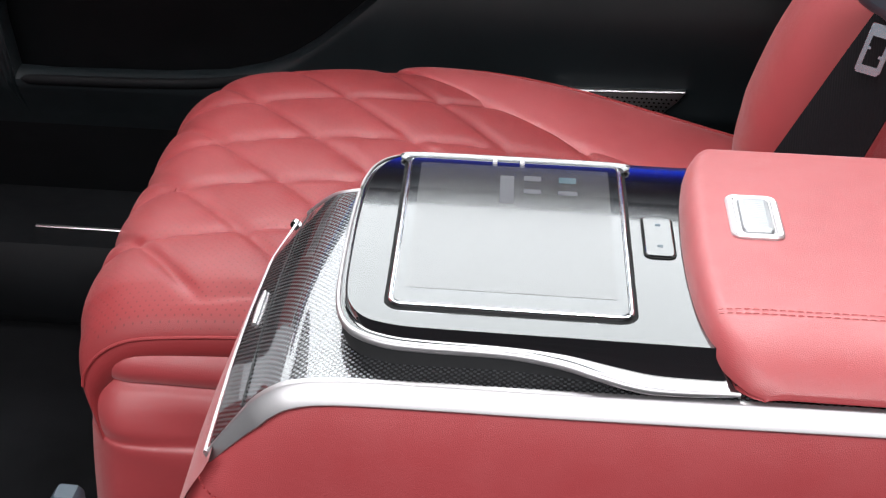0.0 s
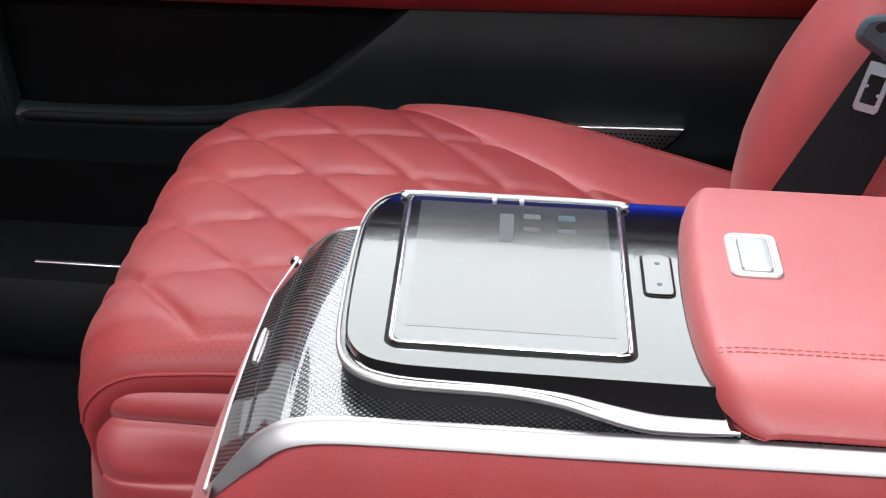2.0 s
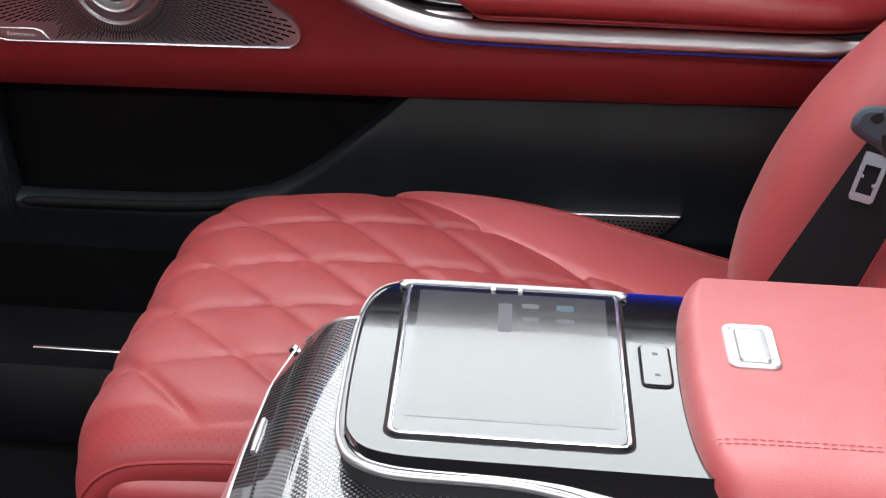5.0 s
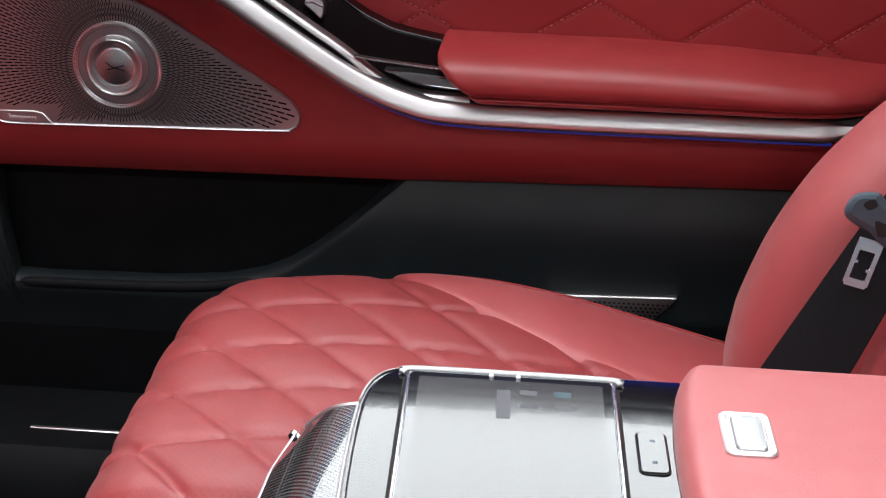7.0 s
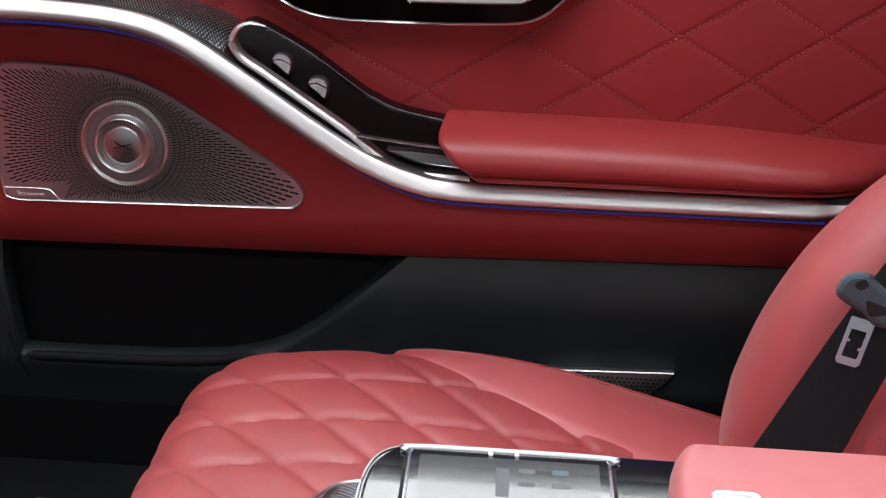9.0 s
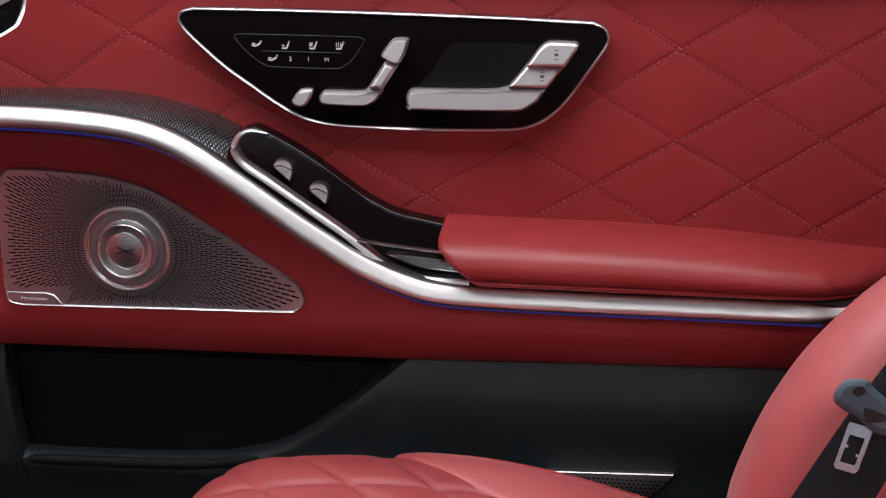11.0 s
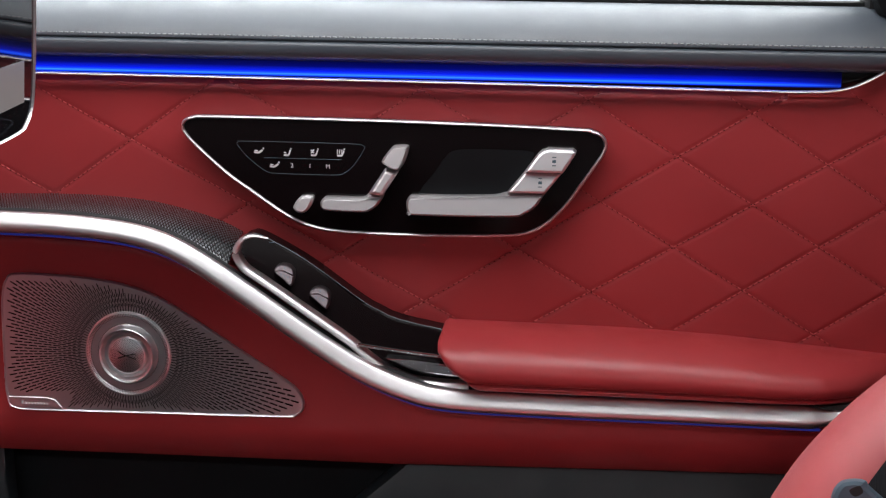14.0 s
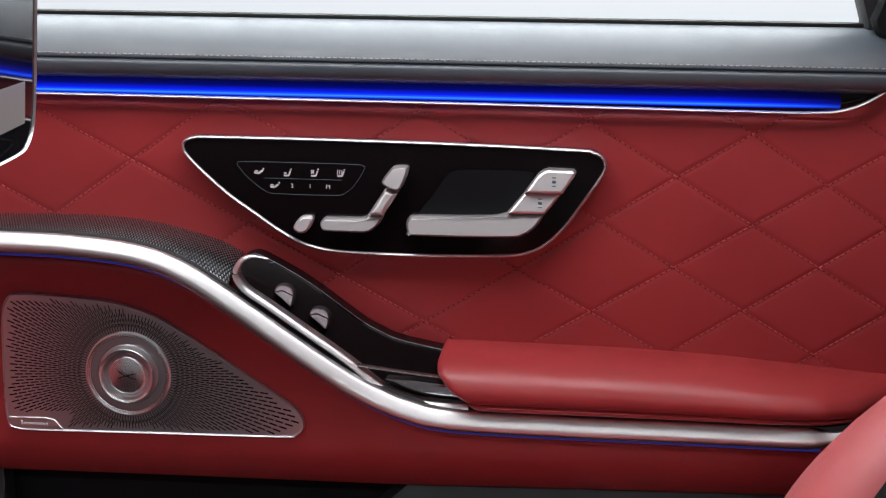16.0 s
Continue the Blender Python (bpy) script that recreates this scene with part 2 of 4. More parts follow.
def sheet(f, nu, nv, thick=None):
    """A grid of points f(u, v)."""
    bm = bmesh.new()
    g = [[bm.verts.new(f(i / nu, j / nv)) for j in range(nv + 1)] for i in range(nu + 1)]
    for i in range(nu):
        for j in range(nv):
            bm.faces.new((g[i][j], g[i + 1][j], g[i + 1][j + 1], g[i][j + 1]))
    if thick:
        lo = [[bm.verts.new(v.co + Vector(thick)) for v in row] for row in g]
        for i in range(nu):
            for j in range(nv):
                bm.faces.new((lo[i][j], lo[i][j + 1], lo[i + 1][j + 1], lo[i + 1][j]))
        for i in range(nu):
            for j in (0, nv):
                bm.faces.new((g[i][j], g[i + 1][j], lo[i + 1][j], lo[i][j]))
        for j in range(nv):
            for i in (0, nu):
                bm.faces.new((g[i][j], g[i][j + 1], lo[i][j + 1], lo[i][j]))
    return bm


def box(x0, x1, y0, y1, z0, z1, r=0.004):
    bm = bmesh.new()
    plate(rounded(x0, x1, y0, y1, r, 3), [(r * 0.7, z0), (0, z0 + r), (0, z1 - r), (r * 0.7, z1)], lambda a, b, h: Vector((a, b, h)), bm)
    return bm


def between(x, stops):
    """A smooth value over x from stops of (x, value)."""
    return float(np.interp(x, [s[0] for s in stops], [s[1] for s in stops]))


def eased(x, stops):
    xs = [s[0] for s in stops]
    x = min(max(x, xs[0]), xs[-1])
    i = min(max(int(np.searchsorted(xs, x)) - 1, 0), len(xs) - 2)
    v = [s[1] for s in stops]
    h = xs[i + 1] - xs[i]
    m = [(v[min(k + 1, len(v) - 1)] - v[max(k - 1, 0)]) / (xs[min(k + 1, len(xs) - 1)] - xs[max(k - 1, 0)]) for k in (i, i + 1)]
    t = (x - xs[i]) / h
    return (2 * t**3 - 3 * t * t + 1) * v[i] + (t**3 - 2 * t * t + t) * h * m[0] + (3 * t * t - 2 * t**3) * v[i + 1] + (t**3 - t * t) * h * m[1]


def stitches(path, normal, length, gap, width, lift, bm=None):
    """Short raised threads along a path."""
    bm = bm or bmesh.new()
    nrm = Vector(normal).normalized()
    run = []
    for a, b in zip(path, path[1:]):
        run.append((a, b, (b - a).length))
    total = sum(r[2] for r in run)

    def point(s):
        for a, b, l in run:
            if s <= l:
                return a.lerp(b, s / l if l else 0), (b - a).normalized()
            s -= l
        return run[-1][1], (run[-1][1] - run[-1][0]).normalized()

    s = 0.0
    while s + length < total:
        (p, t), (q, _) = point(s), point(s + length)
        side = nrm.cross(t).normalized() * width / 2
        v = [bm.verts.new(c) for c in (p - side, p + side, q + side, q - side)]
        mid = (p + q) / 2 + nrm * lift
        w = [bm.verts.new(mid - side * 0.6 - t * length * 0.3), bm.verts.new(mid + side * 0.6 - t * length * 0.3), bm.verts.new(mid + side * 0.6 + t * length * 0.3), bm.verts.new(mid - side * 0.6 + t * length * 0.3)]
        bm.faces.new(w)
        for i in range(4):
            bm.faces.new((v[i - 1], v[i], w[i], w[i - 1]))
        s += length + gap
    return bm


# ---- the setting ----
ground = part("ground", box(-40, 40, -40, 40, -0.55, -0.45, 0.02), CONCRETE)
tagged(ground, "pale smooth concrete floor of the bright hall", "ground", kind="structure")
floor = part("floor", box(-1.6, 1.2, 0.0, 1.60, 0.02, 0.08, 0.01), CARPET)
tagged(floor, "black carpeted floor of the car's rear", "floor", kind="structure")
bm = bmesh.new()
for x0, x1, y0, y1 in ((-1.4, -1.05, 0.12, 1.60), (0.75, 1.0, 0.12, 1.60), (-1.05, 0.75, 0.12, 1.02), (-1.05, 0.75, 1.44, 1.60)):
    plate([(x0, y0), (x1, y0), (x1, y1), (x0, y1)], [(0, 1.36), (0, 1.41)], lambda a, b, h: Vector((a, b, h)), bm)
roof = part("ceiling", bm, HEADLINER, smooth=False)
tagged(roof, "pale grey cloth headliner round a glass roof panel", "ceiling", kind="structure")
# plain backdrop that glows by itself in place of the lit hall outside
HALL_GLOW = glow("white_backdrop_glow", (0.90, 0.95, 1.0), 0.86)
hall = part("backdrop", box(-7, 7, 4.0, 4.1, -0.44, 1.45, 0.01), HALL_GLOW)
tagged(hall, "plain self-lit white backdrop outside the window", "backdrop", kind="structure")
near_wall = part("wall_near", box(-1.6, 1.2, -0.20, -0.10, -0.40, 0.44, 0.02), BLACK_PLASTIC)
tagged(near_wall, "dark sill on the side of the opened door", "wall", kind="structure")
rear_wall = part("wall_rear", box(0.75, 0.85, 0.0, 1.6, 0.08, 1.36, 0.02), BLACK_PLASTIC)
tagged(rear_wall, "dark trim wall behind the rear seats", "wall", kind="structure")

# ---- far car door ----
door = thing("car_door", "closed car door trimmed in quilted red leather with satin metal strips", "car door")

# seams of the door panel: slope and height of each line
SEAMS = [(0.711, 1.162), (0.69, 1.003), (0.66, 0.878), (0.628, 0.765), (0.60, 0.6735), (0.652, 0.582), (0.66, 0.490)]
SEAMS += [(-0.53, 0.417), (-0.53, 0.523), (-0.56, 0.629), (-0.60, 0.7265), (-0.612, 0.820), (-0.659, 0.915), (-0.658, 0.999)]


def quilt_depth(x, z):
    d = min(abs(z - k * x - c) / math.sqrt(1 + k * k) for k, c in SEAMS)
    return 0.0011 * math.exp(-((d / 0.0020) ** 2)) - 0.0009 * (1 - math.exp(-d / 0.03))


def upper(u, v):
    x, z = -0.80 + 1.16 * u, 0.50 + 0.368 * v
    y = 1.580 + quilt_depth(x, z) + 0.012 * max(0.0, (z - 0.84) / 0.03) ** 2 * max(0.0, min(1.0, (0.218 - x) / 0.03))
    return Vector((x, y, z))


upper_panel = part("upper_panel", sheet(upper, 520, 170, (0, 0.02, 0)), RED_DOOR, door, "dark red leather stitched in large diamonds")
seams = bmesh.new()
for slope, c in SEAMS:
    pts = [Vector((x, 1.5806, slope * x + c)) for x in np.arange(-0.75, 0.34, 0.01) if 0.56 < slope * x + c < 0.862]
    if len(pts) > 3:
        stitches(pts, (0, -1, 0), 0.0040, 0.0022, 0.0011, 0.0010, seams)
part("stitching", seams, THREAD_DOOR, upper_panel)
holes = bmesh.new()
for slope, c in SEAMS:
    pts = [Vector((x, 1.5800, slope * x + c - 0.0004)) for x in np.arange(-0.75, 0.34, 0.01) if 0.56 < slope * x + c < 0.862]
    if len(pts) > 3:
        stitches([pts[0].lerp(pts[1], 0.43)] + pts[1:], (0, -1, 0), 0.0014, 0.0048, 0.0011, 0.0001, holes)
tagged(part("perforation", holes, THREAD_DARK, upper_panel), kind="stuff")

# black belt under the window
BELT = [(1.585, 0.880), (1.575, 0.8815), (1.566, 0.885), (1.5625, 0.890), (1.562, 0.896), (1.5635, 0.9005), (1.5675, 0.9022), (1.5655, 0.9040), (1.567, 0.908), (1.573, 0.916), (1.583, 0.925), (1.597, 0.934), (1.612, 0.939), (1.628, 0.941), (1.632, 0.936), (1.632, 0.900)]
belt_line = [Vector((0, y, z)) for y, z in BELT]
belt = part("belt_trim", sheet(lambda u, v: spline(belt_line, 3)[min(int(v * 45 + 0.5), 45)] + Vector((-0.85 + 1.3 * u, 0, 0)), 8, 45), BLACK_LEATHER, door, "black leather belt below the window with pale stitching")
part("stitching", stitches([Vector((x, 1.5665, 0.9068)) for x in np.arange(-0.84, 0.44, 0.02)], (0, -0.8, 0.5), 0.0042, 0.0018, 0.0013, 0.0009), THREAD_GREY, belt)
part("light_strip", box(-0.84, 0.199, 1.574, 1.580, 0.8655, 0.8835, 0.001), AMBIENT, door, "glowing blue ambient light strip")
part("light_housing", box(-0.85, 0.40, 1.581, 1.60, 0.862, 0.886, 0.001), PANEL_BLACK, door)
trim_path = spline([Vector((x, 1.570, z)) for x, z in ((-0.85, 0.8655), (-0.61, 0.8645), (-0.18, 0.8635), (0.10, 0.862), (0.165, 0.862), (0.198, 0.8645), (0.222, 0.873), (0.245, 0.8875))], 8)
part("trim_line", sweep(trim_path, (0, -1, 0), (0, 0, 1), oval(0.0036, 0.0015)), SOFT_SATIN, door, "thin satin metal line")
part("panel_corner", plate([(0.150, 0.8580), (0.165, 0.8583), (0.198, 0.8608), (0.222, 0.8700), (0.245, 0.8855), (0.40, 0.8870), (0.40, 0.856), (0.150, 0.856)], [(0, 1.60), (0, 1.5800)], on_door), RED_DOOR, door)

# window
part("window_seal", box(-0.85, 0.45, 1.620, 1.640, 0.928, 0.9440, 0.002), SLOT, door, "black rubber window seal")
GLASS = mat("window_glass", (1, 1, 1), 0.0)
GLASS.node_tree.nodes["Principled BSDF"].inputs["Transmission Weight"].default_value = 1.0
GLASS.node_tree.nodes["Principled BSDF"].inputs["IOR"].default_value = 1.02
pane = part("window_pane", box(-0.9, 0.235, 1.641, 1.645, 0.90, 1.36, 0.0015), GLASS, door, "clear side window")
pane.visible_shadow = False
part("window_frame", plate([(0.222, 0.9), (0.222, 0.945), (0.206, 1.0), (0.18, 1.08), (0.10, 1.30), (0.10, 1.38), (0.6, 1.38), (0.6, 0.9)], [(0, 1.66), (0, 1.62), (0.004, 1.612)], on_door), RUBBER, door)
part("window_frame", plate([(0.232, 0.936), (0.226, 0.95), (0.240, 0.99), (0.6, 1.0), (0.6, 0.92), (0.25, 0.925)], [(0, 1.63), (0, 1.597), (0.004, 1.590)], on_door), BLACK_PLASTIC, door)

# control panel with the seat switches and the inner handle
PANEL = [(-0.4535, 0.8075), (-0.4555, 0.8130), (-0.4548, 0.8175), (-0.4510, 0.8212), (-0.4430, 0.8235), (-0.431, 0.8243), (-0.34, 0.8245), (-0.237, 0.8240), (-0.14, 0.8225), (-0.050, 0.8200), (-0.0405, 0.8185), (-0.0330, 0.8160), (-0.0282, 0.8112), (-0.0266, 0.8050), (-0.0280, 0.7990), (-0.033, 0.7900), (-0.050, 0.7645), (-0.065, 0.743), (-0.082, 0.7255), (-0.099, 0.7155), (-0.122, 0.7108), (-0.18, 0.7085), (-0.237, 0.7080), (-0.295, 0.7095), (-0.328, 0.7150), (-0.354, 0.7275), (-0.385, 0.7485), (-0.412, 0.7675), (-0.442, 0.7945)]
panel_line = spline([Vector((x, z)) for x, z in PANEL], 5, True)
panel = part("control_panel", plate(panel_line, [(0, 1.585), (0, 1.5655), (0.001, 1.5645)], on_door), PANEL_BLACK, door, "dark gloss panel with seat switches")
part("panel_frame", sweep([Vector((p.x, 1.5655, p.y)) for p in panel_line], (0, -1, 0), (0, 0, 1), oval(0.0035, 0.0018), closed=True), SATIN, panel, "thin chrome frame")
hollow = spline([Vector(q) for q in ((-0.2125, 0.7479), (-0.1965, 0.7740), (-0.1863, 0.7893), (-0.1795, 0.7952), (-0.1653, 0.7979), (-0.1228, 0.7985), (-0.1013, 0.7974), (-0.0979, 0.7929), (-0.1083, 0.7742), (-0.1193, 0.7577), (-0.1335, 0.7521), (-0.1677, 0.7499))], 4, True)
cup = bmesh.new()
plate(hollow, [(0.0, 1.5635), (0.004, 1.5637), (0.010, 1.5642), (0.016, 1.5644)], on_door, cup)
part("handle_recess", cup, BLACK_PLASTIC, panel, "black hollow behind the handle")
def on_knob(high):
    """Metal switches: their fronts lean back, so that they look up a little."""
    return lambda x, z, y: Vector((x, y - 0.30 * (high - z) * min(1.0, (1.564 - y) / 0.007), z))


BAR = [(-0.2245, 0.743), (-0.222, 0.7490), (-0.215, 0.7510), (-0.180, 0.7515), (-0.145, 0.7525), (-0.133, 0.7535), (-0.1225, 0.7562), (-0.105, 0.7567), (-0.0890, 0.7567), (-0.0866, 0.7562), (-0.0868, 0.7540), (-0.0935, 0.7440), (-0.105, 0.7360), (-0.122, 0.7325), (-0.2150, 0.7315), (-0.2225, 0.7350)]
handle = part("door_handle", plate(spline([Vector(q) for q in BAR], 4, True), [(0, 1.564), (0, 1.5575), (0.0026, 1.5520), (0.0030, 1.5519)], on_knob(0.7567)), SOFT_SATIN, panel, "satin metal door handle", smooth=False)
for z0, z1, x0, x1, x2, x3 in ((0.7575, 0.7780, -0.1225, -0.0848, -0.0683, -0.1060),):
    part("lock_button", plate([(x0, z0), (x1, z0), (x2, z1), (x3, z1)], [(0, 1.564), (0, 1.556), (0.0012, 1.554), (0.003, 1.553)], on_knob(0.7780)), SOFT_SATIN, panel, "satin metal lock button", smooth=False)
UNLOCK = [(-0.1055, 0.7790), (-0.0675, 0.7790), (-0.0560, 0.7965), (-0.0550, 0.7995), (-0.0580, 0.8020), (-0.0830, 0.8025), (-0.0890, 0.8000), (-0.0935, 0.7960)]
part("lock_button", plate([Vector(q) for q in UNLOCK], [(0, 1.564), (0, 1.556), (0.0012, 1.554), (0.003, 1.553)], on_knob(0.8025)), SOFT_SATIN, panel, "satin metal lock button", smooth=False)
for cx, cz in ((-0.0765, 0.7905), (-0.0900, 0.7685)):
    bm = bmesh.new()
    plate(rounded(cx - 0.0020, cx + 0.0020, cz - 0.0014, cz + 0.0014, 0.0006, 2), [(0, 1.5531), (0.0004, 1.5526)], on_knob(0.8025 if cz > 0.78 else 0.7780), bm)
    for dz in (0.004, -0.004):
        plate(rounded(cx - 0.0020, cx + 0.0020, cz + dz - 0.0005, cz + dz + 0.0005, 0.0004, 2), [(0, 1.5531), (0.0002, 1.5526)], on_knob(0.8025 if cz > 0.78 else 0.7780), bm)
    part("lock_symbol", bm, BELT_GREY, panel)
# seat shaped adjusters
part("cushion_switch", plate(spline([Vector(q) for q in ((-0.3125, 0.7395), (-0.310, 0.7445), (-0.304, 0.7465), (-0.275, 0.7465), (-0.2665, 0.7480), (-0.2625, 0.7510), (-0.2505, 0.7500), (-0.2482, 0.7494), (-0.2486, 0.7474), (-0.2540, 0.7395), (-0.2620, 0.7340), (-0.272, 0.7325), (-0.304, 0.7330), (-0.310, 0.7345))], 4, True), [(0, 1.564), (0, 1.5575), (0.0021, 1.5532), (0.0024, 1.5531)], on_knob(0.7510)), SOFT_SATIN, panel, "satin metal seat cushion switch", smooth=False)
part("backrest_switch", plate([Vector(q) for q in ((-0.2622, 0.7525), (-0.2478, 0.7508), (-0.2325, 0.7745), (-0.2450, 0.7775), (-0.2475, 0.7760))], [(0, 1.564), (0, 1.557), (0.0022, 1.5535), (0.004, 1.5525)], on_knob(0.7775)), SOFT_SATIN, panel, "satin metal backrest switch", smooth=False)
part("headrest_switch", plate(spline([Vector(q) for q in ((-0.2490, 0.7845), (-0.2470, 0.7895), (-0.2395, 0.7990), (-0.2340, 0.8010), (-0.2260, 0.8012), (-0.2225, 0.7985), (-0.2265, 0.7850), (-0.2310, 0.7778), (-0.2380, 0.7778), (-0.2460, 0.7815))], 3, True), [(0, 1.564), (0, 1.5575), (0.0021, 1.5532), (0.0024, 1.5531)], on_knob(0.8012)), SOFT_SATIN, panel, "satin metal headrest switch", smooth=False)
part("legrest_switch", plate(spline([Vector(q) for q in ((-0.3400, 0.7345), (-0.3375, 0.7410), (-0.3325, 0.7460), (-0.3245, 0.7475), (-0.3200, 0.7460), (-0.3215, 0.7390), (-0.3265, 0.7315), (-0.3345, 0.7300))], 4, True), [(0, 1.564), (0, 1.557), (0.0021, 1.5545), (0.0024, 1.5543)], on_knob(0.7475)), SOFT_SATIN, panel, "small satin metal switch", smooth=False)
# touch field with its symbols
field = spline([Vector(q) for q in ((-0.399, 0.7985), (-0.385, 0.8000), (-0.285, 0.8000), (-0.2700, 0.7985), (-0.2690, 0.7945), (-0.279, 0.7785), (-0.289, 0.7700), (-0.300, 0.7675), (-0.355, 0.7675), (-0.370, 0.7695), (-0.387, 0.7820), (-0.397, 0.7930))], 4, True)
part("touch_field", sweep([Vector((p.x, 1.5645, p.y)) for p in field], (0, -1, 0), (0, 0, 1), oval(0.0003, 0.00035, 6), closed=True), BELT_GREY, panel)
part("field_divider", box(-0.372, -0.292, 1.5640, 1.5646, 0.7832, 0.7837, 0.0001), BELT_GREY, panel)


def seat_symbol(cx, cz, kind):
    bm = bmesh.new()
    s = 0.0011

    def stroke(a, b, w):
        a, b = Vector(a), Vector(b)
        t = (b - a).normalized()
        n = Vector((-t.y, t.x)) * w
        plate([a - n, b - n, b + n, a + n], [(0, 1.5646), (0, 1.5641)], lambda x, z, y: Vector((cx + x * s, y, cz + z * s)), bm)

    if kind == "lying":
        stroke((-4.5, -1), (-0.5, -1.6), 0.8), stroke((-0.5, -1.6), (3.5, 1.2), 0.9), stroke((3.6, 2.6), (4.6, 2.9), 0.8), stroke((-4, 0.6), (-1, 0.4), 0.6)
    else:
        stroke((-3, -3), (1.6, -3), 0.8), stroke((1.4, -3), (3.2, 1.6), 0.7), stroke((3.4, 2.6), (4.0, 3.4), 0.7)
    if kind == "heat":
        for k in (-3, -1, 1):
            stroke((k, -1.6), (k + 0.4, 2.6), 0.35)
    if kind == "fan":
        stroke((-3, -1.0), (-0.2, 2.2), 0.6), stroke((-3, 2.2), (-0.2, -1.0), 0.6)
    if kind == "rest":
        stroke((-3, -0.6), (-0.6, -0.8), 0.6)
    return part("symbol", bm, WHITE_MARK, panel, smooth=False)


for cx, cz, kind in ((-0.377, 0.790, "lying"), (-0.348, 0.790, "rest"), (-0.320, 0.7905, "fan"), (-0.293, 0.791, "heat"), (-0.361, 0.776, "lying")):
    seat_symbol(cx, cz, kind)


def writing(text, size, m, material, parent, depth=0.0002):
    cu = bpy.data.curves.new("writing", "FONT")
    cu.body, cu.size, cu.extrude, cu.align_x, cu.align_y = text, size, depth, "CENTER", "CENTER"
    cu.materials.append(material)
    tmp = new("writing", cu)
    me = bpy.data.meshes.new_from_object(tmp.evaluated_get(bpy.context.evaluated_depsgraph_get()))
    bpy.data.objects.remove(tmp)
    ob = new("writing", me)
    ob.matrix_world = m
    ob.parent = parent
    return ob


for text, x in (("2", -0.343), ("1", -0.3245), ("M", -0.306)):
    writing(text, 0.0062, pose(x, 1.5642, 0.776, 90, 0, 0), WHITE_MARK, panel)

# armrest of the door
ARM = [(1.585, 0.6155), (1.560, 0.6190), (1.530, 0.6184), (1.508, 0.6125), (1.493, 0.6040), (1.4855, 0.5935), (1.4845, 0.5850), (1.4870, 0.5785), (1.4925, 0.5760), (1.4880, 0.5735), (1.4940, 0.5680), (1.515, 0.5650), (1.585, 0.5650)]
arm_section = spline([Vector((y, z)) for y, z in ARM], 4)


def arm_place(u, v):
    p = arm_section[min(int(v * 48 + 0.5), 48)]
    start = between(p.y, [(0.565, -0.148), (0.575, -0.157), (0.59, -0.175), (0.604, -0.1865), (0.612, -0.1880), (0.6175, -0.184)])
    x = start + (0.36 - start) * u**1.4
    out = between(x, [(-0.19, 1.0), (0.14, 1.0), (0.19, 0.95), (0.225, 0.78), (0.255, 0.50), (0.29, 0.25), (0.36, 0.05)])
    nose = math.sqrt(max(0.0, 1 - max(0.0, 1 - (x - start) / 0.012) ** 2)) * 0.16 + 0.84
    lift = -between(x, [(-0.19, 0.0), (0.0, 0.002), (0.10, 0.006), (0.20, 0.014), (0.36, 0.028)]) * (p.y - 0.565) / 0.05
    shut = 1.0 if u > 0 else 0.0
    return Vector((x, 1.585 - (1.585 - p.x) * out * nose * shut, p.y + lift))


armrest = part("armrest", sheet(arm_place, 90, 48), RED_DOOR, door, "padded red leather armrest with a seam")
part("stitching", stitches([arm_place(u, 0.615) + Vector((0, -0.0012, 0.0004)) for u in np.arange(0.08, 0.75, 0.01)], (0, -1, 0.3), 0.0036, 0.0016, 0.0012, 0.0009), THREAD_DOOR, armrest)

# satin strip that swings down from the front and runs on under the armrest
STRIP = [(-0.80, 0.7245), (-0.70, 0.7245), (-0.629, 0.7240), (-0.570, 0.7230), (-0.512, 0.7185), (-0.472, 0.7105), (-0.438, 0.6960), (-0.398, 0.6710), (-0.353, 0.6405), (-0.308, 0.6105), (-0.262, 0.5830), (-0.216, 0.5645), (-0.171, 0.5565), (-0.058, 0.5545), (0.053, 0.5545), (0.162, 0.5540), (0.196, 0.5545), (0.221, 0.5590)]
STRIP_SECTION = [(-0.004, 0.0105), (0.0004, 0.0104), (0.0026, 0.0096), (0.0042, 0.0078), (0.0091, 0.0009), (0.0106, -0.0016), (0.0104, -0.0048), (0.0090, -0.0076), (0.0060, -0.0096), (0.0010, -0.0103), (-0.004, -0.0103)]
strip_path = spline([Vector((x, 1.502, z - 0.0014)) for x, z in STRIP], 5)
part("metal_strip", sweep(strip_path, (0, -1, 0), (0, 0, 1), STRIP_SECTION, taper=lambda t: min(1.0, (1 - t) * 8 + 0.25)), SATIN, door, "broad satin aluminium strip")
part("light_line", sweep([p + Vector((0, 0.002, -0.0130)) for p in strip_path[:-6]], (0, -1, 0), (0, 0, 1), oval(0.003, 0.0010, 8)), BLUE_LINE, door, "thin blue light line")
# dark bar added behind the strip in place of the shade in the gap
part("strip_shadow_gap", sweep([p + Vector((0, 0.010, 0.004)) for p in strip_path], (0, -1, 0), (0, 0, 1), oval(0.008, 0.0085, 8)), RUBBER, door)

# woven trim above the strip, towards the front
W_TOP = [(-0.80, 0.734), (-0.658, 0.7352), (-0.566, 0.7366), (-0.500, 0.7325), (-0.452, 0.7225), (-0.416, 0.7110), (-0.385, 0.694), (-0.36, 0.676)]
W_LOW = [(-0.80, 0.7260), (-0.629, 0.7260), (-0.570, 0.7250), (-0.512, 0.7210), (-0.472, 0.7130), (-0.438, 0.6990), (-0.398, 0.6740), (-0.353, 0.6440)]


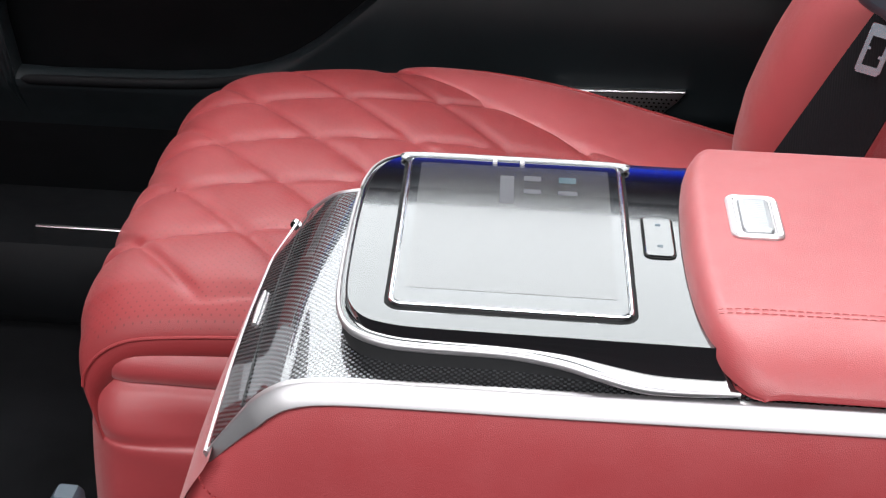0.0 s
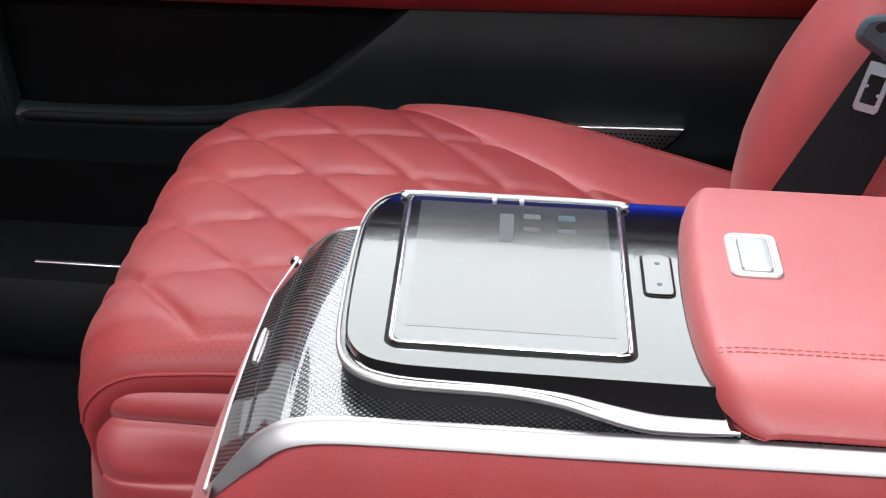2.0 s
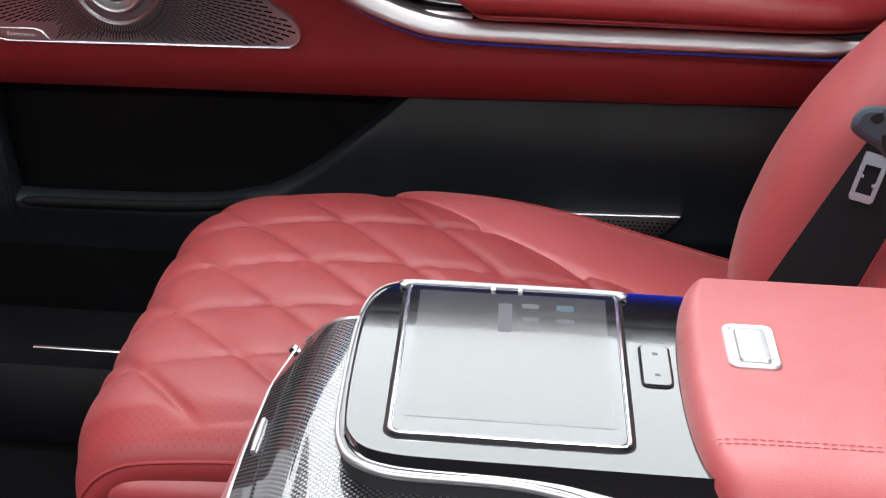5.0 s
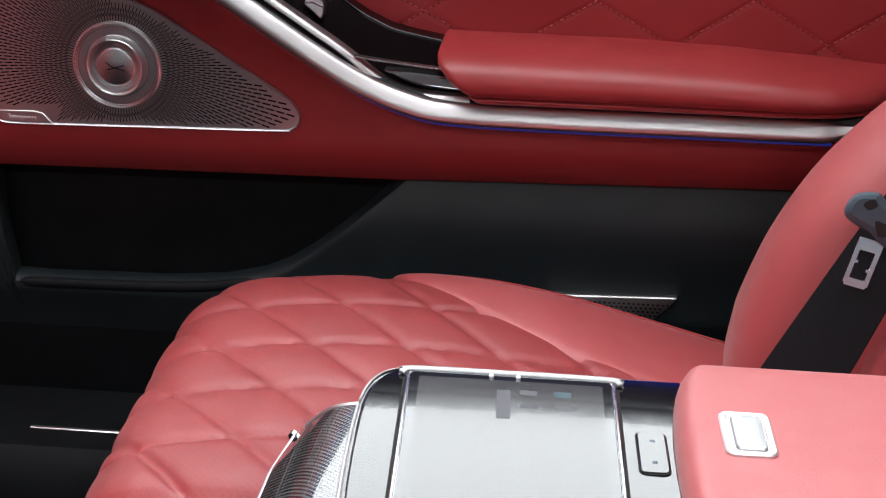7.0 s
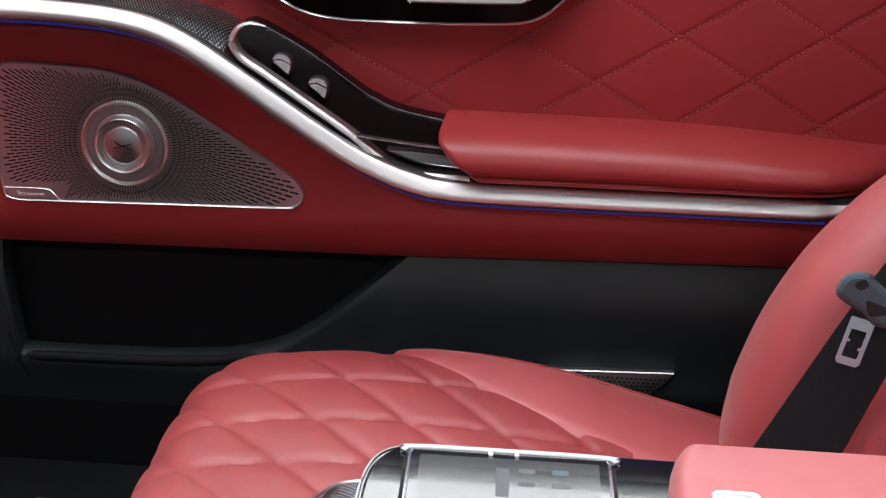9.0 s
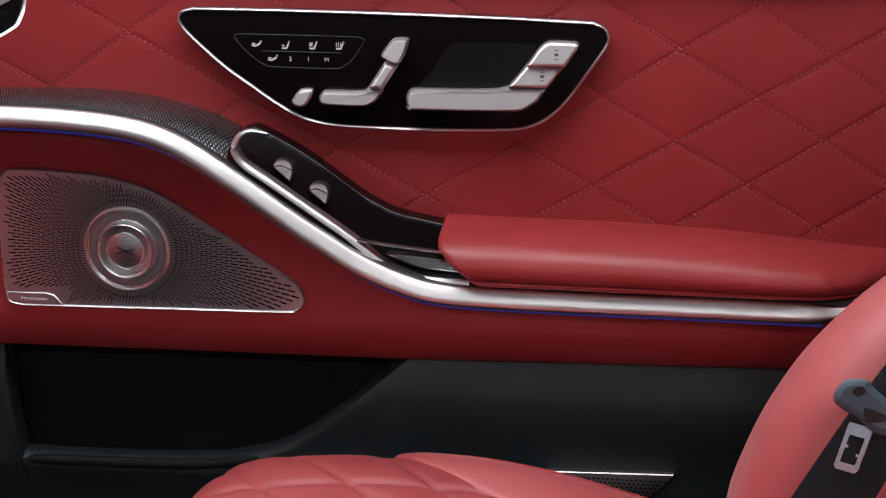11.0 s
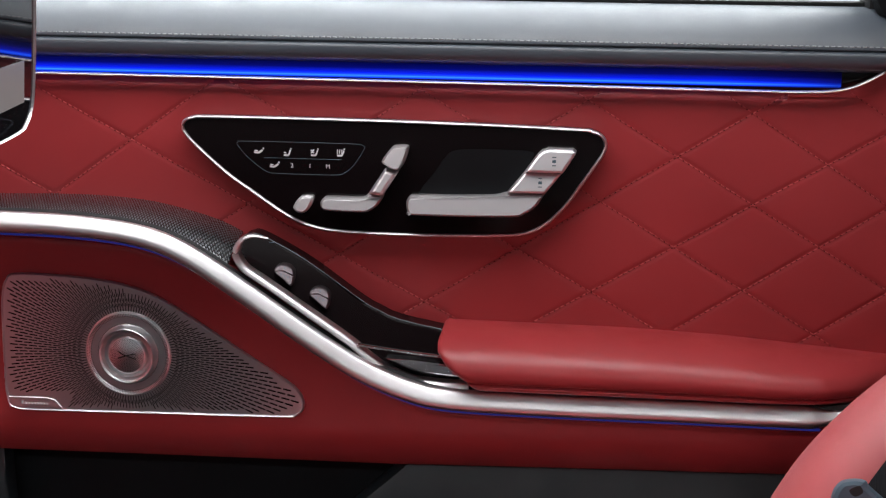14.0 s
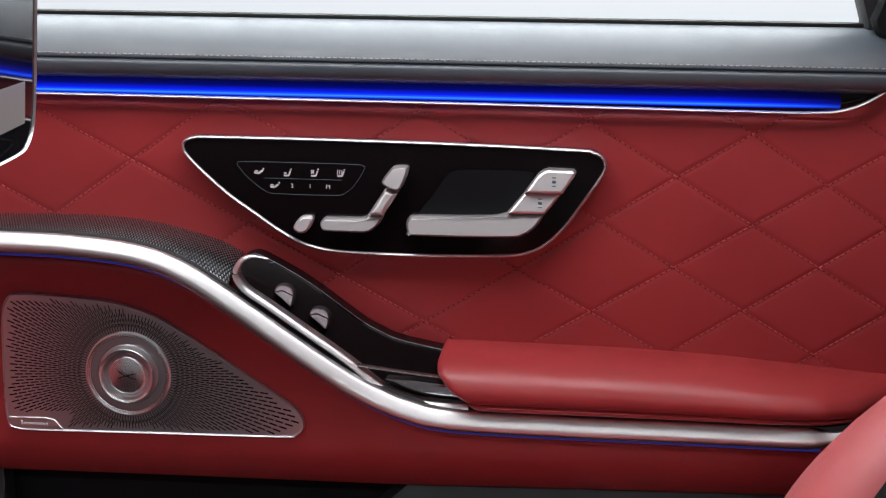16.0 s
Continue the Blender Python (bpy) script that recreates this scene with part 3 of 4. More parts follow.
def woven(u, v):
    x = -0.80 + 0.401 * u
    hi, lo = eased(x, W_TOP), eased(x * 0.98 - 0.012, W_LOW)
    bulge = math.sin(math.pi * v) * 0.006
    return Vector((x, 1.503 + 0.075 * v - bulge, lo + (hi - lo) * v + bulge))


part("woven_trim", sheet(woven, 60, 10, (0, 0.004, -0.002)), CARBON_DOOR, door, "dark woven trim with a metallic glint")

# switch bezel: its lower edge stands out over the strip, its upper edge meets the door
STRIP_Z = sorted(STRIP)


def on_bezel(x, z, y):
    k = max(0.0, min(1.0, (z - eased(x, STRIP_Z) - 0.006) / 0.050))
    deep = y + 0.030 * k
    f = (deep + 0.056) / (y + 0.056)
    return Vector((0.003 + (x - 0.003) * f, deep, 1.10 + (z - 1.10) * f))


BEZEL = [(-0.3955, 0.687), (-0.3935, 0.697), (-0.388, 0.7075), (-0.380, 0.7125), (-0.369, 0.7130), (-0.340, 0.6985), (-0.312, 0.6815), (-0.267, 0.6490), (-0.248, 0.6385), (-0.228, 0.6300), (-0.18, 0.6205), (-0.150, 0.615), (-0.140, 0.59), (-0.146, 0.5655), (-0.184, 0.5655), (-0.219, 0.5715), (-0.254, 0.5885), (-0.288, 0.6135), (-0.334, 0.6445), (-0.380, 0.6750)]
bezel_line = spline([Vector(q) for q in BEZEL], 4, True)
bezel = part("switch_bezel", plate(bezel_line, [(0, 1.545), (0, 1.5255), (0.002, 1.5235)], on_bezel), PANEL_BLACK, door, "gloss black bezel with window switches")
RIM = [(-0.3566, 0.7122), (-0.3728, 0.7144), (-0.3838, 0.7099), (-0.3894, 0.7016), (-0.3901, 0.6932), (-0.3817, 0.6798), (-0.3602, 0.6653), (-0.3198, 0.6378), (-0.2793, 0.6102), (-0.2578, 0.5929), (-0.2388, 0.5797), (-0.2117, 0.5696), (-0.1847, 0.5666), (-0.1551, 0.566)]
RIM_SECTION = [(-0.012, 0.0036), (-0.0012, 0.0034), (0.0004, 0.0026), (0.0030, -0.0006), (0.0034, -0.0020), (0.0022, -0.0032), (-0.012, -0.0034)]
part("bezel_rim", sweep(spline([Vector((x, 1.510, z)) for x, z in RIM], 5), (0, -1, 0), (0, 0, 1), RIM_SECTION, taper=lambda t: min(1, 0.15 + t * 3.6)), SATIN, bezel, "chrome rim")
part("bezel_edge", sweep(spline([on_bezel(x, z, 1.5235) for x, z in ((-0.369, 0.7135), (-0.340, 0.6990), (-0.312, 0.682), (-0.267, 0.6495), (-0.248, 0.639), (-0.228, 0.6305), (-0.185, 0.6215))], 5), (0, -1, 0), (0, 0, 1), oval(0.0006, 0.0003, 6)), BELT_GREY, bezel)
well = spline([Vector(q) for q in ((-0.3700, 0.6975), (-0.3670, 0.7020), (-0.3595, 0.7020), (-0.3405, 0.6905), (-0.3155, 0.6740), (-0.2860, 0.6535), (-0.2850, 0.6495), (-0.2895, 0.6390), (-0.2940, 0.6375), (-0.3205, 0.6495), (-0.3455, 0.6660), (-0.3645, 0.6795), (-0.3700, 0.6875))], 4, True)
part("well_edge", sweep([on_bezel(p.x, p.y, 1.5230) for p in well], (0, -1, 0), (0, 0, 1), oval(0.0006, 0.0005, 6), closed=True), BUTTON_GREY, bezel)
part("switch_well", plate(well, [(0, 1.5236), (0.001, 1.5230), (0.003, 1.5233)], on_bezel), GLOSS_BLACK, bezel, "black well round the switches")
for cx, cz in ((-0.3410, 0.6765), (-0.3055, 0.6540)):
    tilt = Matrix.Rotation(radians(-8), 2)
    sw = [Vector((cx, cz)) + tilt @ Vector(q) for q in ((-0.0105, -0.0005), (-0.0095, 0.0055), (-0.004, 0.0092), (0.003, 0.0092), (0.0085, 0.0055), (0.0100, -0.001), (0.0090, -0.0105), (0.006, -0.0115), (-0.002, -0.006))]
    one = part("window_switch", plate(spline(sw, 3, True), [(0, 1.524), (0, 1.512), (0.0008, 1.5104), (0.0018, 1.5098)], on_bezel), SWITCH_MAUVE, bezel, "tinted metal window switch")
    part("switch_groove", sweep([on_bezel(cx - 0.0095, cz + 0.0025, 1.5095), on_bezel(cx - 0.002, cz + 0.004, 1.5092), on_bezel(cx + 0.0092, cz - 0.0015, 1.5095)], (0, -1, 0), (0, 0, 1), oval(0.0006, 0.0006, 6)), CHROME, one)
for cx, cz in ((-0.3410, 0.6765), (-0.3055, 0.6540)):
    bm = bmesh.new()
    for dx, dz in ((-0.0035, -0.0005), (0.0, -0.0018), (0.0035, -0.0031), (0.0005, 0.0062)):
        plate(rounded(cx + dx - 0.0008, cx + dx + 0.0008, cz + dz - 0.0012, cz + dz + 0.0012, 0.0004, 2), [(0, 1.5099), (0.0002, 1.5095)], on_bezel, bm)
    part("switch_mark", bm, BELT_GREY, bezel)
part("bezel_mark", plate(rounded(-0.366, -0.354, 0.7045, 0.7056, 0.0003, 2), [(0, 1.5236), (0.0001, 1.5232)], on_bezel), BELT_GREY, bezel)
part("bezel_accent", sweep(spline([Vector(q) for q in ((-0.268, 1.512, 0.6055), (-0.2387, 1.511, 0.6021), (-0.2118, 1.510, 0.5996), (-0.180, 1.510, 0.5967))], 5), (0, -1, 0), (0, 0, 1), oval(0.004, 0.0013, 8)), CHROME, bezel, "chrome accent line")
part("bezel_accent", plate([Vector(q) for q in ((-0.240, 0.5905), (-0.228, 0.5862), (-0.214, 0.5818), (-0.2009, 0.5790), (-0.165, 0.5765), (-0.170, 0.5865), (-0.2117, 0.5897))], [(0, 1.530), (0, 1.516), (0.0015, 1.5145)], lambda x, z, y: Vector((x, y - 0.5 * (0.590 - z), z))), CHROME, bezel, "chrome wedge beside the armrest", smooth=False)

# lower red panel with the loudspeaker
LOWER = [(-0.82, 0.715), (-0.629, 0.7150), (-0.570, 0.7140), (-0.512, 0.7090), (-0.472, 0.7010), (-0.438, 0.6860), (-0.398, 0.6610), (-0.353, 0.6305), (-0.308, 0.6005), (-0.262, 0.5730), (-0.216, 0.5545), (-0.171, 0.5480), (-0.058, 0.5460), (0.053, 0.5460), (0.162, 0.5460), (0.36, 0.5500), (0.36, 0.4735), (0.169, 0.4695), (-0.060, 0.4645), (-0.2375, 0.4600), (-0.480, 0.4580), (-0.82, 0.454)]
LOWER_TOP, LOWER_FOOT = LOWER[:16], LOWER[:15:-1]


def lower_face(u, v):
    x = -0.82 + 1.18 * u
    hi, lo = eased(x, LOWER_TOP), between(x, LOWER_FOOT)
    z = lo + (hi - lo) * v
    y = 1.532 + 0.030 * max(0.0, 1 - (z - lo) / 0.052) ** 2 + 0.026 * max(0.0, 1 - (hi - z) / 0.020) ** 2
    return Vector((x, y, z))


lower_panel = part("lower_panel", sheet(lower_face, 150, 70, (0, 0.035, 0)), RED_DOOR, door, "smooth dark red leather panel")

SPK = [(-0.6445, 0.560), (-0.6440, 0.600), (-0.6425, 0.636), (-0.6375, 0.655), (-0.6240, 0.6615), (-0.563, 0.6600), (-0.525, 0.6560), (-0.492, 0.6475), (-0.468, 0.6365), (-0.446, 0.6230), (-0.405, 0.5965), (-0.347, 0.5590), (-0.3335, 0.5480), (-0.3275, 0.5370), (-0.3290, 0.5275), (-0.3365, 0.5215), (-0.351, 0.5195), (-0.467, 0.5175), (-0.588, 0.5155), (-0.635, 0.5165), (-0.6435, 0.5300)]
spk_line = spline([Vector(q) for q in SPK], 6, True)
grille = part("speaker_grille", plate(spk_line, [(0, 1.535), (0, 1.5285), (0.001, 1.5275)], on_door), GRILLE, door, "perforated aluminium speaker grille")
part("grille_rim", sweep([Vector((p.x, 1.5285, p.y)) for p in spk_line], (0, -1, 0), (0, 0, 1), oval(0.003, 0.0013, 8), closed=True), SATIN, grille, "thin polished rim")


def inside(x, z, pts):
    hit = False
    for i in range(len(pts)):
        a, b = pts[i - 1], pts[i]
        if (a.y > z) != (b.y > z) and x < (b.x - a.x) * (z - a.y) / (b.y - a.y) + a.x:
            hit = not hit
    return hit


CX, CZ = -0.5108, 0.5805
clip_line = inset(spk_line, 0.003)
slots = bmesh.new()
RAYS = 216
for k in range(RAYS):
    a = 2 * math.pi * (k + 0.5) / RAYS
    d, n = Vector((math.cos(a), math.sin(a))), Vector((-math.sin(a), math.cos(a)))
    for ring in range(24):
        r = 0.0500 + 0.0104 * (ring + 0.5 * (k % 2))
        w, half = 0.00042 + 0.0036 * (r - 0.05), 0.0042
        p, q = Vector((CX, CZ)) + d * (r - half), Vector((CX, CZ)) + d * (r + half)
        if not (inside(p.x, p.y, clip_line) and inside(q.x, q.y, clip_line)) or (q.x < -0.578 and q.y < 0.5335):
            continue
        slots.faces.new([slots.verts.new((c.x, 1.5272, c.y)) for c in (p - n * w, p + n * w, q + n * w, q - n * w)])
slot_part = part("perforation", slots, SLOT, grille, "fine black slots in rays")
tagged(slot_part, kind="stuff")


def turned(profile, n=64):
    """A round body about the speaker's axis: profile of (radius, y)."""
    bm = bmesh.new()
    rings = [[bm.verts.new((CX + r * math.cos(2 * math.pi * k / n), y, CZ + r * math.sin(2 * math.pi * k / n))) for k in range(n)] for r, y in [(r * 0.96, y) for r, y in profile]]
    for a, b in zip(rings, rings[1:]):
        for k in range(n):
            bm.faces.new((a[k - 1], a[k], b[k], b[k - 1]))
    bm.faces.new(rings[-1])
    return bm


part("tweeter_dish", turned([(0.0475, 1.5275), (0.0470, 1.5255), (0.0455, 1.5250), (0.0410, 1.5285), (0.036, 1.5300), (0.0325, 1.5270), (0.0310, 1.5200), (0.0295, 1.5185), (0.0275, 1.5195), (0.0255, 1.5245), (0.0225, 1.5250), (0.0205, 1.5225), (0.019, 1.5215), (0.001, 1.5205)]), GRILLE, grille, "round aluminium tweeter with raised rings")
dots = bmesh.new()
for ring in range(17):
    for r0, r1, y in ((0.0025, 0.0188, 1.5206), (0.0335, 0.0450, 1.5262)):
        r = r0 + ring * 0.0016
        if r > r1:
            continue
        m = max(6, int(2 * math.pi * r / 0.0018))
        for k in range(m):
            a = 2 * math.pi * (k + 0.5 * (ring % 2)) / m
            c = Vector((CX + 0.96 * r * math.cos(a), 1.5211 - (0.019 - r) * 0.055 if r < 0.02 else between(r, [(0.0335, 1.5275), (0.036, 1.5297), (0.041, 1.5282), (0.045, 1.5252)]) - 0.0004, CZ + 0.96 * r * math.sin(a)))
            dots.faces.new([dots.verts.new(c + Vector((0.0006 * math.cos(t), 0, 0.0006 * math.sin(t)))) for t in (0, 2.09, 4.19)])
tagged(part("perforation", dots, SLOT, grille), kind="stuff")
for sgn in (1, -1):
    part("emblem", sweep(spline([Vector((CX - 0.009, 1.5200, CZ + 0.004 * sgn + 0.001)), Vector((CX - 0.003, 1.5197, CZ + 0.001 * sgn)), Vector((CX + 0.003, 1.5197, CZ - 0.001 * sgn)), Vector((CX + 0.010, 1.5200, CZ - 0.003 * sgn - 0.0005))], 4), (0, -1, 0), (0, 0, 1), oval(0.0003, 0.0005, 6)), SLOT, grille)
badge_line = [Vector(q) for q in ((-0.642, 0.5165), (-0.583, 0.5165), (-0.592, 0.5270), (-0.600, 0.5290), (-0.642, 0.5285))]
badge = part("badge", plate(badge_line, [(0, 1.529), (0, 1.5270), (0.0006, 1.5262)], on_door), GRILLE, grille, "small maker's badge plate")
bm = bmesh.new()
for k in range(9):
    plate(rounded(-0.6285 + k * 0.0033, -0.6262 + k * 0.0033, 0.5205, 0.5232 + 0.002 * (k == 0), 0.0004, 2), [(0, 1.5263), (0.0002, 1.5259)], on_door, bm)
part("badge_mark", bm, WHITE_MARK, badge)

# black lower door with its map pocket
POCKET = [(-0.200, 0.4850), (-0.2313, 0.4579), (-0.262, 0.4318), (-0.2988, 0.3992), (-0.3236, 0.3780), (-0.3525, 0.3577), (-0.3802, 0.3446), (-0.4244, 0.3335), (-0.4877, 0.3280), (-0.6155, 0.3255), (-0.655, 0.3270), (-0.668, 0.342), (-0.670, 0.40), (-0.670, 0.48)]
edge = spline([Vector(q) for q in POCKET], 4)
POCKET_TOP = [(-0.85, 0.48), (-0.6681, 0.48)] + sorted(POCKET[:-2])[1:] + [(-0.199, 0.4895), (0.40, 0.4895)]


def lower_skin(u, v):
    x = -0.85 + 1.25 * u
    hi = between(x, POCKET_TOP)
    z = 0.10 + (hi - 0.10) * v
    out = 1 / (1 + math.exp((z - 0.445) / 0.016)) - 0.55 / (1 + math.exp((z - 0.375) / 0.022))
    lip = max(0.0, 1 - (hi - z) / 0.008) ** 2 if x < -0.2 else 0.0
    return Vector((x, 1.576 - 0.026 * out + 0.012 * lip + 0.6 * max(0.0, 0.312 - z), z))


part("lower_door", sheet(lower_skin, 250, 60, (0, 0.012, 0)), DOOR_BLACK, door, "black lower door with a map pocket")
part("door_core", box(-0.85, 0.60, 1.602, 1.625, 0.08, 0.93, 0.004), BLACK_PLASTIC, door)
part("pocket_lip", sweep([Vector((p.x, 1.563, p.y - 0.005)) for p in edge if -0.652 < p.x < -0.385], (0, -1, 0), (0, 0, 1), oval(0.005, 0.006, 12), taper=lambda t: 0.25 + 0.75 * math.sin(math.pi * min(0.5, (1 - abs(2 * t - 1)) * 2.0))), BLACK_PLASTIC, door)
bass = part("bass_grille", plate([Vector(q) for q in ((-0.075, 0.343), (0.058, 0.347), (0.050, 0.336), (0.020, 0.308), (-0.070, 0.300))], [(0, 1.580), (0, 1.5535), (0.001, 1.553)], on_door), GRILLE, door, "lower speaker grille in the shade")
part("grille_bar", sweep([Vector((x, 1.552, 0.3445 + 0.03 * (x + 0.07) * 1.0)) for x in (-0.075, -0.03, 0.02, 0.057)], (0, -1, 0), (0, 0, 1), oval(0.003, 0.0018, 8)), GRILLE, bass, "bright metal edge")
bm = bmesh.new()
for i in range(24):
    for j in range(9):
        x, z = -0.066 + i * 0.005 + 0.0025 * (j % 2), 0.305 + j * 0.0042
        if x < 0.02 + (z - 0.308) * 1.0:
            bm.faces.new([bm.verts.new((x + 0.0016 * math.cos(t), 1.5527, z + 0.0012 * math.sin(t))) for t in (0, 1.57, 3.14, 4.71)])
tagged(part("perforation", bm, SLOT, bass), kind="stuff")
sill = thing("door_sill", "black door sill with a narrow bright metal inlay", "door sill")
part("sill_body", box(-1.2, 0.6, 1.44, 1.595, 0.081, 0.180, 0.02), BLACK_PLASTIC, sill)
part("inlay", box(-0.625, -0.40, 1.488, 1.493, 0.1805, 0.1825, 0.001), GRILLE, sill, "bright metal inlay")

# ---- rear seat ----
seat = thing("rear_seat", "rear seat in bright red leather with a diamond quilted cushion", "car seat", at=(0, 0, 0))
FRONT = [(-0.378, 0.255), (-0.388, 0.300), (-0.395, 0.340), (-0.400, 0.368), (-0.397, 0.392), (-0.383, 0.4105), (-0.357, 0.424), (-0.310, 0.4300), (-0.260, 0.4325), (-0.200, 0.4300), (-0.130, 0.4220), (-0.050, 0.4080), (0.040, 0.3850), (0.120, 0.3650), (0.200, 0.3550), (0.260, 0.3550)]
ACROSS = [(1.010, -0.074), (0.985, -0.060), (0.970, -0.048), (0.966, -0.034), (0.974, -0.017), (0.994, -0.006), (1.020, 0.0), (1.080, 0.003), (1.200, 0.0), (1.300, -0.002), (1.360, -0.004), (1.400, -0.010), (1.425, -0.026), (1.434, -0.055), (1.425, -0.110)]
front_line = spline([Vector((x, 0, z)) for x, z in FRONT], 12)
across_line = spline([Vector((0, y, z)) for y, z in ACROSS], 10)


def groove(d, w):
    return math.exp(-((d / w) ** 2))


def bolster_edge(x):
    """How far across the smooth side bolster begins."""
    return between(x, [(-0.40, 1.60), (-0.235, 1.445), (-0.213, 1.412), (-0.178, 1.381), (-0.125, 1.340), (-0.075, 1.305), (-0.03, 1.285), (0.10, 1.26), (0.3, 1.25)])


def along(line, t):
    k = min(max(t, 0.0), 1.0) * (len(line) - 1)
    i = min(int(k), len(line) - 2)
    return line[i].lerp(line[i + 1], k - i)


def cushion(u, v, offset=0.0, quilted=True):
    p, q = along(front_line, u), along(across_line, v)
    x, y = p.x, q.y
    top = max(0.0, min(1.0, (p.z - 0.30) / 0.10)) if x < -0.3 else 1.0
    z = p.z + q.z * (0.25 + 0.75 * top)
    if x < -0.25:
        x += 0.36 * max(0.0, -q.z) * (-0.25 - x) / 0.15
        x += 0.030 * max(0.0, (y - 1.30) / 0.13) ** 2 - 0.035 * (y - 1.08) * (-0.25 - p.x) / 0.15
    a, b = (y - 0.15 * x - 1.281) / 0.084, (y + 1.1 * x - 0.956) / 0.100
    da, db = abs(a - round(a)) * 0.084, abs(b - round(b)) * 0.067
    puff = 0.0034 * (1 - math.exp(-da / 0.012)) * (1 - math.exp(-db / 0.012)) - 0.0020 * groove(da, 0.0048) - 0.0026 * groove(db, 0.0050)
    keep = max(0.0, min(1.0, (1.43 - y) / 0.03)) * max(0.0, min(1.0, (y - 0.982) / 0.02)) * max(0.0, min(1.0, (0.03 + q.z) / 0.03))
    n = Vector((-0.6, 0, 0.8)) if x < -0.36 else Vector((0, 0, 1))
    return Vector((x, y, z)) + n * ((puff * keep if quilted else 0.0) + offset)


part("cushion", sheet(cushion, 330, 300), RED_QUILT, seat, "diamond quilted perforated red leather")
top_count = len(across_line) - 1
top_y = [(across_line[k].y, k / top_count) for k in range(int(top_count * 0.35), int(top_count * 0.93))]


def side_pad(u, v):
    w = 0.42 + 0.58 * u
    first = between(bolster_edge(along(front_line, w).x), top_y)
    first = min(first, 0.90)
    k = first + (1 - first) * v
    rise = 0.0145 * min(1.0, v / 0.40) ** 0.65 * min(1.0, max(0.0, (0.97 - v) / 0.25)) * min(1.0, (0.90 - first) / 0.05 + 0.25)
    return cushion(w, k, -0.006 * (1 - min(1.0, v / 0.04)) + rise, False)


part("side_bolster", sheet(side_pad, 110, 60), RED_SEAT, seat, "smooth red leather bolster")
piping = [side_pad(u, 0.46) + Vector((0, 0, 0.0008)) for u in np.linspace(0.10, 0.98, 60)]
part("piping", sweep(piping, (0, 0.5, 1), (0, 1, 0), oval(0.0015, 0.0015, 6)), THREAD_RED, seat, "dark seam along the bolster")
near_pipe = [cushion(u, 0.235, 0.001) + Vector((0, -0.0015, 0)) for u in np.linspace(0.22, 0.98, 60)]
part("piping", sweep(near_pipe, (0, -1, 0), (0, 0, 1), oval(0.0013, 0.0013, 6)), THREAD_RED, seat)
# base under the cushion with folds of leather
BASE = [(1.000, 0.392), (0.975, 0.388), (0.966, 0.380), (0.963, 0.369), (0.9665, 0.3590), (0.9715, 0.3540), (0.9655, 0.3480), (0.960, 0.336), (0.9585, 0.320), (0.9600, 0.3085), (0.957, 0.299), (0.957, 0.25), (0.958, 0.20), (0.97, 0.12), (0.99, 0.085), (1.40, 0.085), (1.41, 0.34)]
base_line = spline([Vector((0, y, z)) for y, z in BASE], 5)
BX = [(0.085, -0.388), (0.20, -0.394), (0.30, -0.391), (0.345, -0.387), (0.372, -0.382), (0.392, -0.372)]


def base(u, v):
    p = base_line[min(int(v * (len(base_line) - 1) + 0.5), len(base_line) - 1)]
    start = eased(p.z, BX)
    k = max(0.0, 1 - u / 0.06)
    x = start + (0.26 - start) * u
    mid = 1.19
    y = mid + (p.y - mid) * (1 - 0.12 * k**2.5)
    ripple = 0.003 * math.sin(40 * x + 60 * p.z) * math.exp(-((p.z - 0.32) / 0.03) ** 2)
    return Vector((x, y + ripple, p.z))


part("seat_base", sheet(base, 90, 80), RED_SEAT, seat, "red leather seat base with soft folds")
part("seat_front", sheet(lambda u, v: Vector((-0.388 + 0.012 * math.cos(3.14 * (v - 0.5)), 1.0 + 0.40 * u, 0.09 + 0.26 * v)), 12, 12, (0.05, 0, 0)), RED_SEAT, seat)
rail = part("seat_rail", box(-0.44, 0.10, 0.975, 1.005, 0.081, 0.112, 0.004), SATIN, seat, "bright metal seat rail")
part("seat_foot", box(-0.428, -0.404, 0.965, 0.990, 0.112, 0.243, 0.006), BELT_GREY, seat)

# backrest: side bolster, quilted middle
BACK = [(0.104, 0.330), (0.096, 0.365), (0.094, 0.398), (0.098, 0.430), (0.1035, 0.456), (0.124, 0.513), (0.154, 0.568), (0.189, 0.612), (0.219, 0.642), (0.262, 0.682), (0.312, 0.725), (0.40, 0.79), (0.47, 0.86)]
back_line = spline([Vector((x, 0, z)) for x, z in BACK], 6)


def bolster(u, v):
    p = back_line[min(int(u * (len(back_line) - 1) + 0.5), len(back_line) - 1)]
    a = math.pi * (-0.5 + v)
    s, c = math.sin(a), math.cos(a)
    x = p.x + 0.14 * (1 - abs(c) ** 0.55)
    return Vector((x, 1.325 + 0.090 * math.copysign(abs(s) ** 0.8, s), p.z - 0.045 * (1 - abs(c) ** 0.55)))


backrest = part("backrest_bolster", sheet(bolster, 72, 48), RED_SEAT, seat, "smooth red leather side bolster of the backrest")


